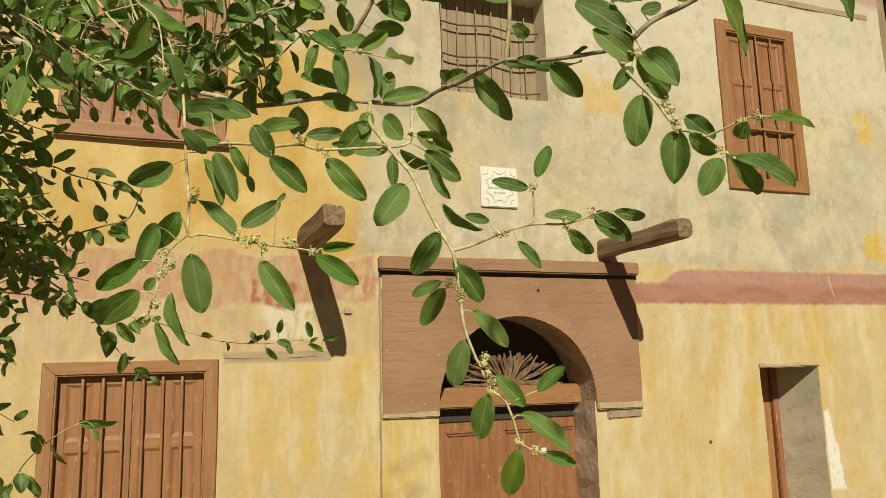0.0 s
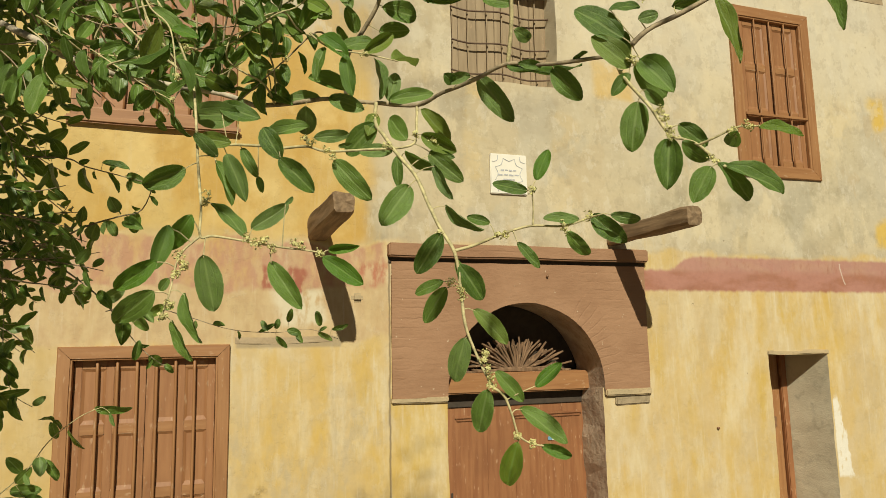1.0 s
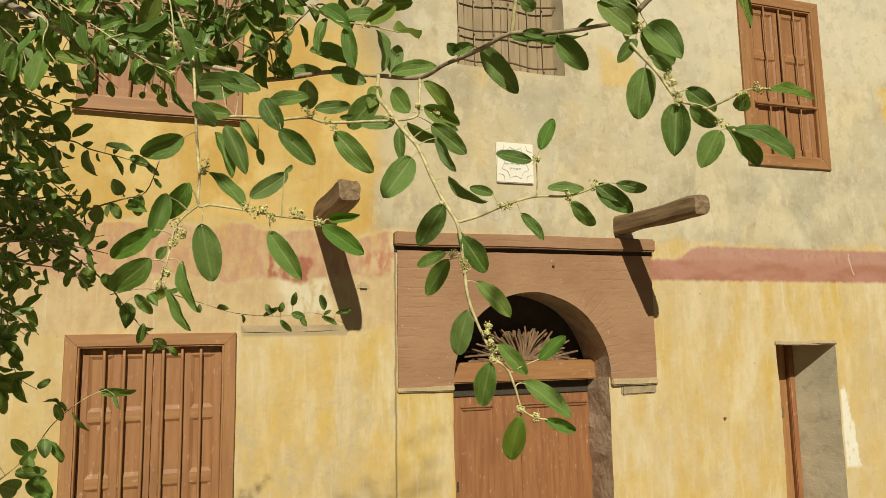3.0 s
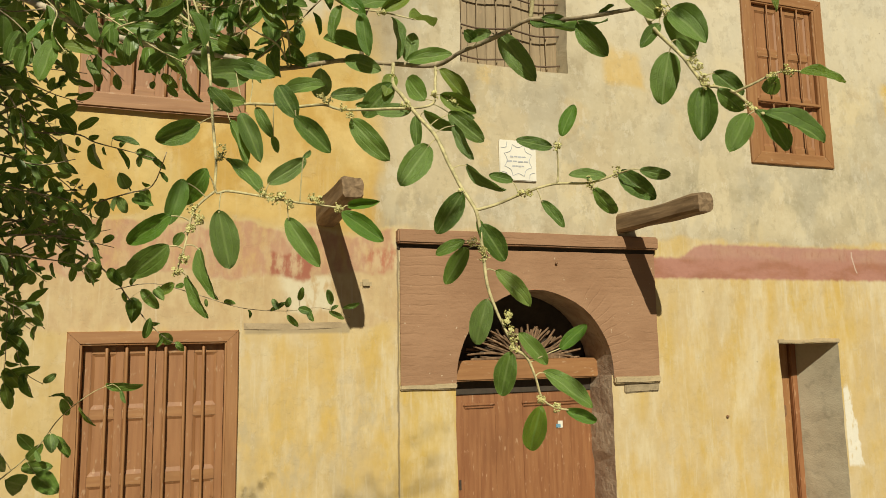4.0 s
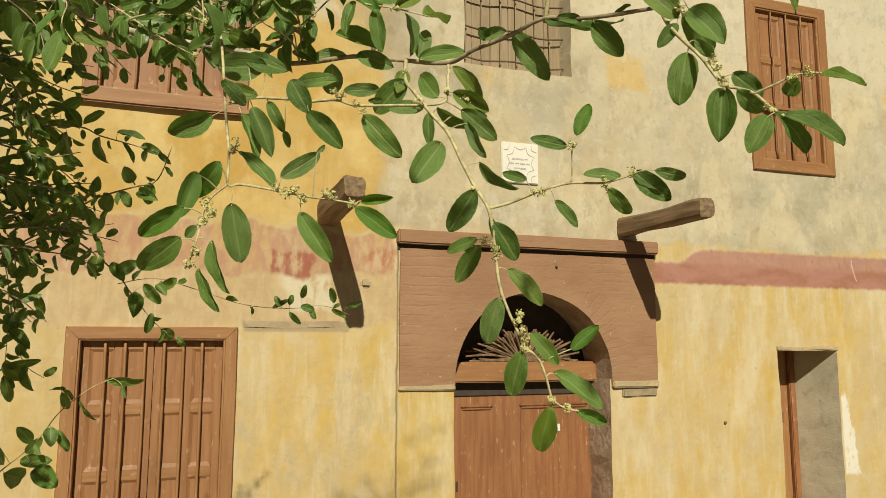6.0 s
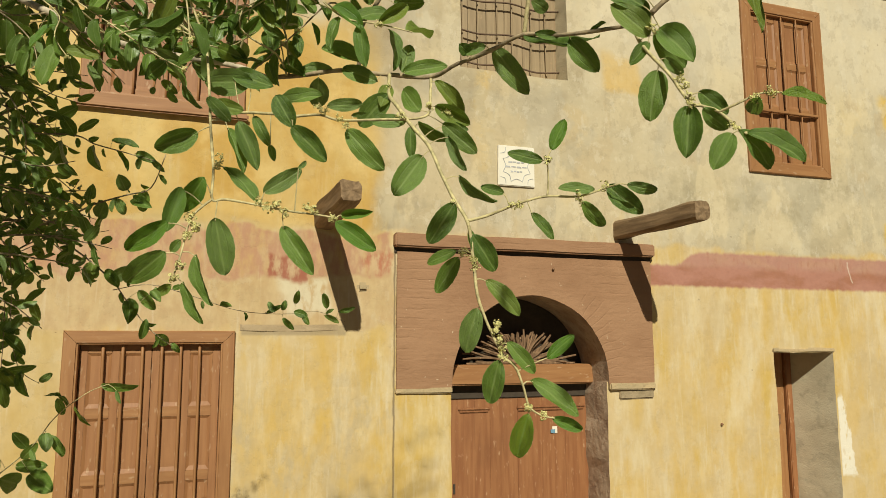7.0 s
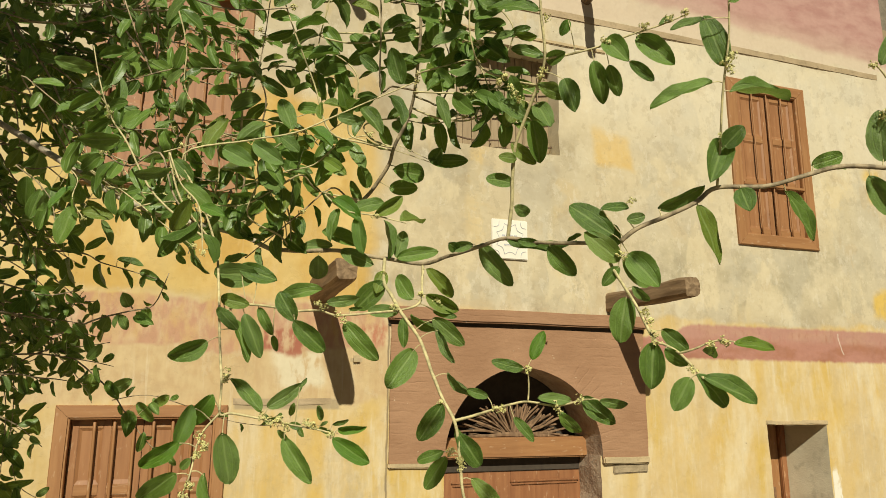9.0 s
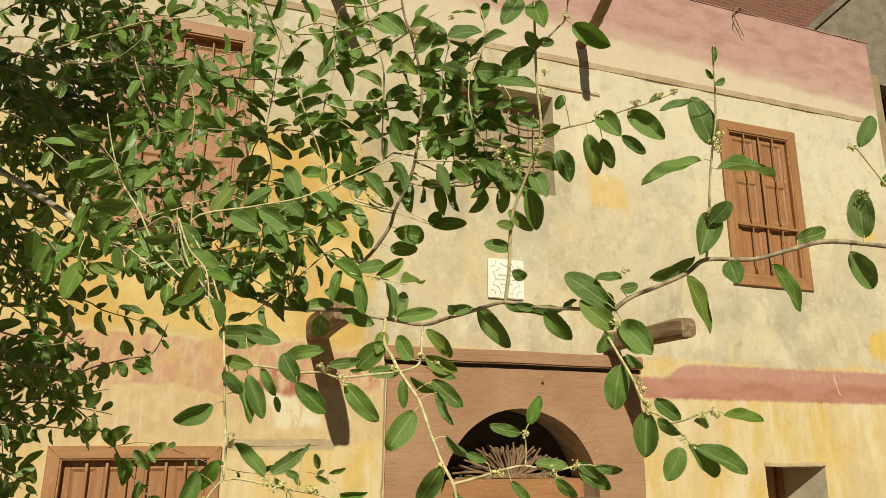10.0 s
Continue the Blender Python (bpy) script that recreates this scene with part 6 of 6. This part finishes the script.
spray([(1.152, -4.529, 2.771), (1.163, -4.545, 2.817), (1.142, -4.555, 2.880), (1.150, -4.579, 2.957)], 9, 0, 42)
spray([(1.217, -4.581, 2.761), (1.216, -4.594, 2.806), (1.226, -4.610, 2.851), (1.205, -4.610, 2.881)], 8, 0, 43)
spray([(1.077, -4.395, 2.780), (1.118, -4.412, 2.789), (1.163, -4.446, 2.774), (1.205, -4.483, 2.776)], 10, 0, 44)
spray([(1.082, -4.494, 2.935), (1.123, -4.507, 2.927), (1.164, -4.542, 2.926), (1.191, -4.585, 2.927)], 10, 0, 45)
spray([(0.947, -4.413, 3.010), (0.979, -4.429, 3.027), (1.030, -4.444, 3.019), (1.077, -4.468, 3.045)], 9, 0, 46)
spray([(1.131, -4.540, 2.841), (1.159, -4.555, 2.856), (1.191, -4.583, 2.840), (1.223, -4.607, 2.844)], 9, 0, 47)
spray([(0.905, -4.351, 2.838), (0.944, -4.372, 2.864), (0.995, -4.387, 2.856), (1.043, -4.419, 2.832)], 10, 0, 48)
spray([(0.955, -4.382, 2.689), (1.001, -4.403, 2.705), (1.037, -4.425, 2.738), (1.076, -4.441, 2.747)], 10, 0, 49)
spray([(1.185, -4.534, 2.748), (1.207, -4.564, 2.749), (1.230, -4.590, 2.735), (1.248, -4.602, 2.717)], 9, 0, 50)
spray([(0.616, -4.084, 2.836), (0.712, -4.153, 2.763), (0.787, -4.174, 2.745), (0.870, -4.248, 2.710)], 11, 0, 51)
spray([(0.699, -4.135, 2.717), (0.792, -4.185, 2.698), (0.880, -4.248, 2.696), (0.943, -4.326, 2.702)], 11, 0, 52)
spray([(0.828, -4.305, 2.769), (0.888, -4.323, 2.761), (0.939, -4.353, 2.726), (0.987, -4.391, 2.681)], 10, 0, 53)
spray([(1.028, -4.403, 2.673), (0.991, -4.381, 2.640), (0.955, -4.359, 2.607), (0.918, -4.337, 2.574)], 10, 1, 54)
spray([(0.648, -4.181, 2.748), (0.732, -4.195, 2.695), (0.800, -4.257, 2.632), (0.845, -4.316, 2.590)], 11, 0, 55)
spray([(0.870, -4.272, 2.795), (0.928, -4.325, 2.794), (0.987, -4.361, 2.771), (1.038, -4.385, 2.714)], 10, 0, 56)
spray([(0.555, -4.133, 2.893), (0.633, -4.145, 2.837), (0.717, -4.167, 2.810), (0.799, -4.196, 2.811)], 10, 0, 57)
spray([(0.756, -4.248, 2.657), (0.822, -4.274, 2.666), (0.891, -4.310, 2.629), (0.936, -4.351, 2.642)], 10, 0, 58)
spray([(0.985, -4.412, 2.959), (1.033, -4.436, 2.985), (1.097, -4.466, 3.011), (1.160, -4.498, 3.046)], 8, 0, 59)

# sunlit sprays along and above the main branch
spray([(0.733, -4.12, 2.796), (0.708, -4.132, 2.83), (0.689, -4.144, 2.854), (0.661, -4.156, 2.886)], 5, 1, 61, 0.062, 1)
spray([(0.812, -4.15, 3.089), (0.806, -4.162, 3.042), (0.856, -4.174, 3.022), (0.935, -4.186, 3.016)], 5, 1, 65, 0.05, 2)
spray([(0.821, -4.18, 2.83), (0.797, -4.192, 2.772), (0.812, -4.204, 2.732), (0.838, -4.216, 2.697)], 4, 1, 67, 0.044, 7)
spray([(0.742, -4.22, 2.733), (0.828, -4.232, 2.773), (0.923, -4.244, 2.806), (1.023, -4.256, 2.85)], 6, 1, 71, 0.05, 4)
spray([(0.912, -4.25, 2.695), (0.961, -4.262, 2.749), (1.009, -4.274, 2.78), (1.076, -4.286, 2.835)], 6, 1, 73, 0.048, 4)
spray([(0.616, -4.08, 2.77), (0.647, -4.092, 2.739), (0.645, -4.104, 2.7), (0.667, -4.116, 2.664)], 6, 1, 77, 0.06, 1)
spray([(0.717, -4.1, 2.76), (0.749, -4.112, 2.722), (0.788, -4.124, 2.694), (0.828, -4.136, 2.662)], 7, 1, 91, 0.05)
spray([(0.799, -4.15, 2.758), (0.826, -4.162, 2.724), (0.868, -4.174, 2.707), (0.902, -4.186, 2.684)], 7, 1, 92, 0.05)
spray([(0.896, -4.2, 2.713), (0.869, -4.212, 2.668), (0.847, -4.224, 2.629), (0.837, -4.236, 2.594)], 6, 1, 93, 0.05)
spray([(1.012, -4.45, 2.649), (1.038, -4.462, 2.626), (1.078, -4.474, 2.619), (1.118, -4.486, 2.609)], 6, 1, 94, 0.05)
spray([(0.934, -4.3, 2.707), (0.957, -4.312, 2.671), (0.973, -4.324, 2.635), (0.976, -4.336, 2.602)], 6, 1, 95, 0.05)
spray([(0.532, -4.0, 2.778), (0.569, -4.012, 2.749), (0.598, -4.024, 2.714), (0.611, -4.036, 2.672)], 6, 1, 96, 0.05)

for ob in scene.objects:
    if "line" in ob:
        del ob["line"]
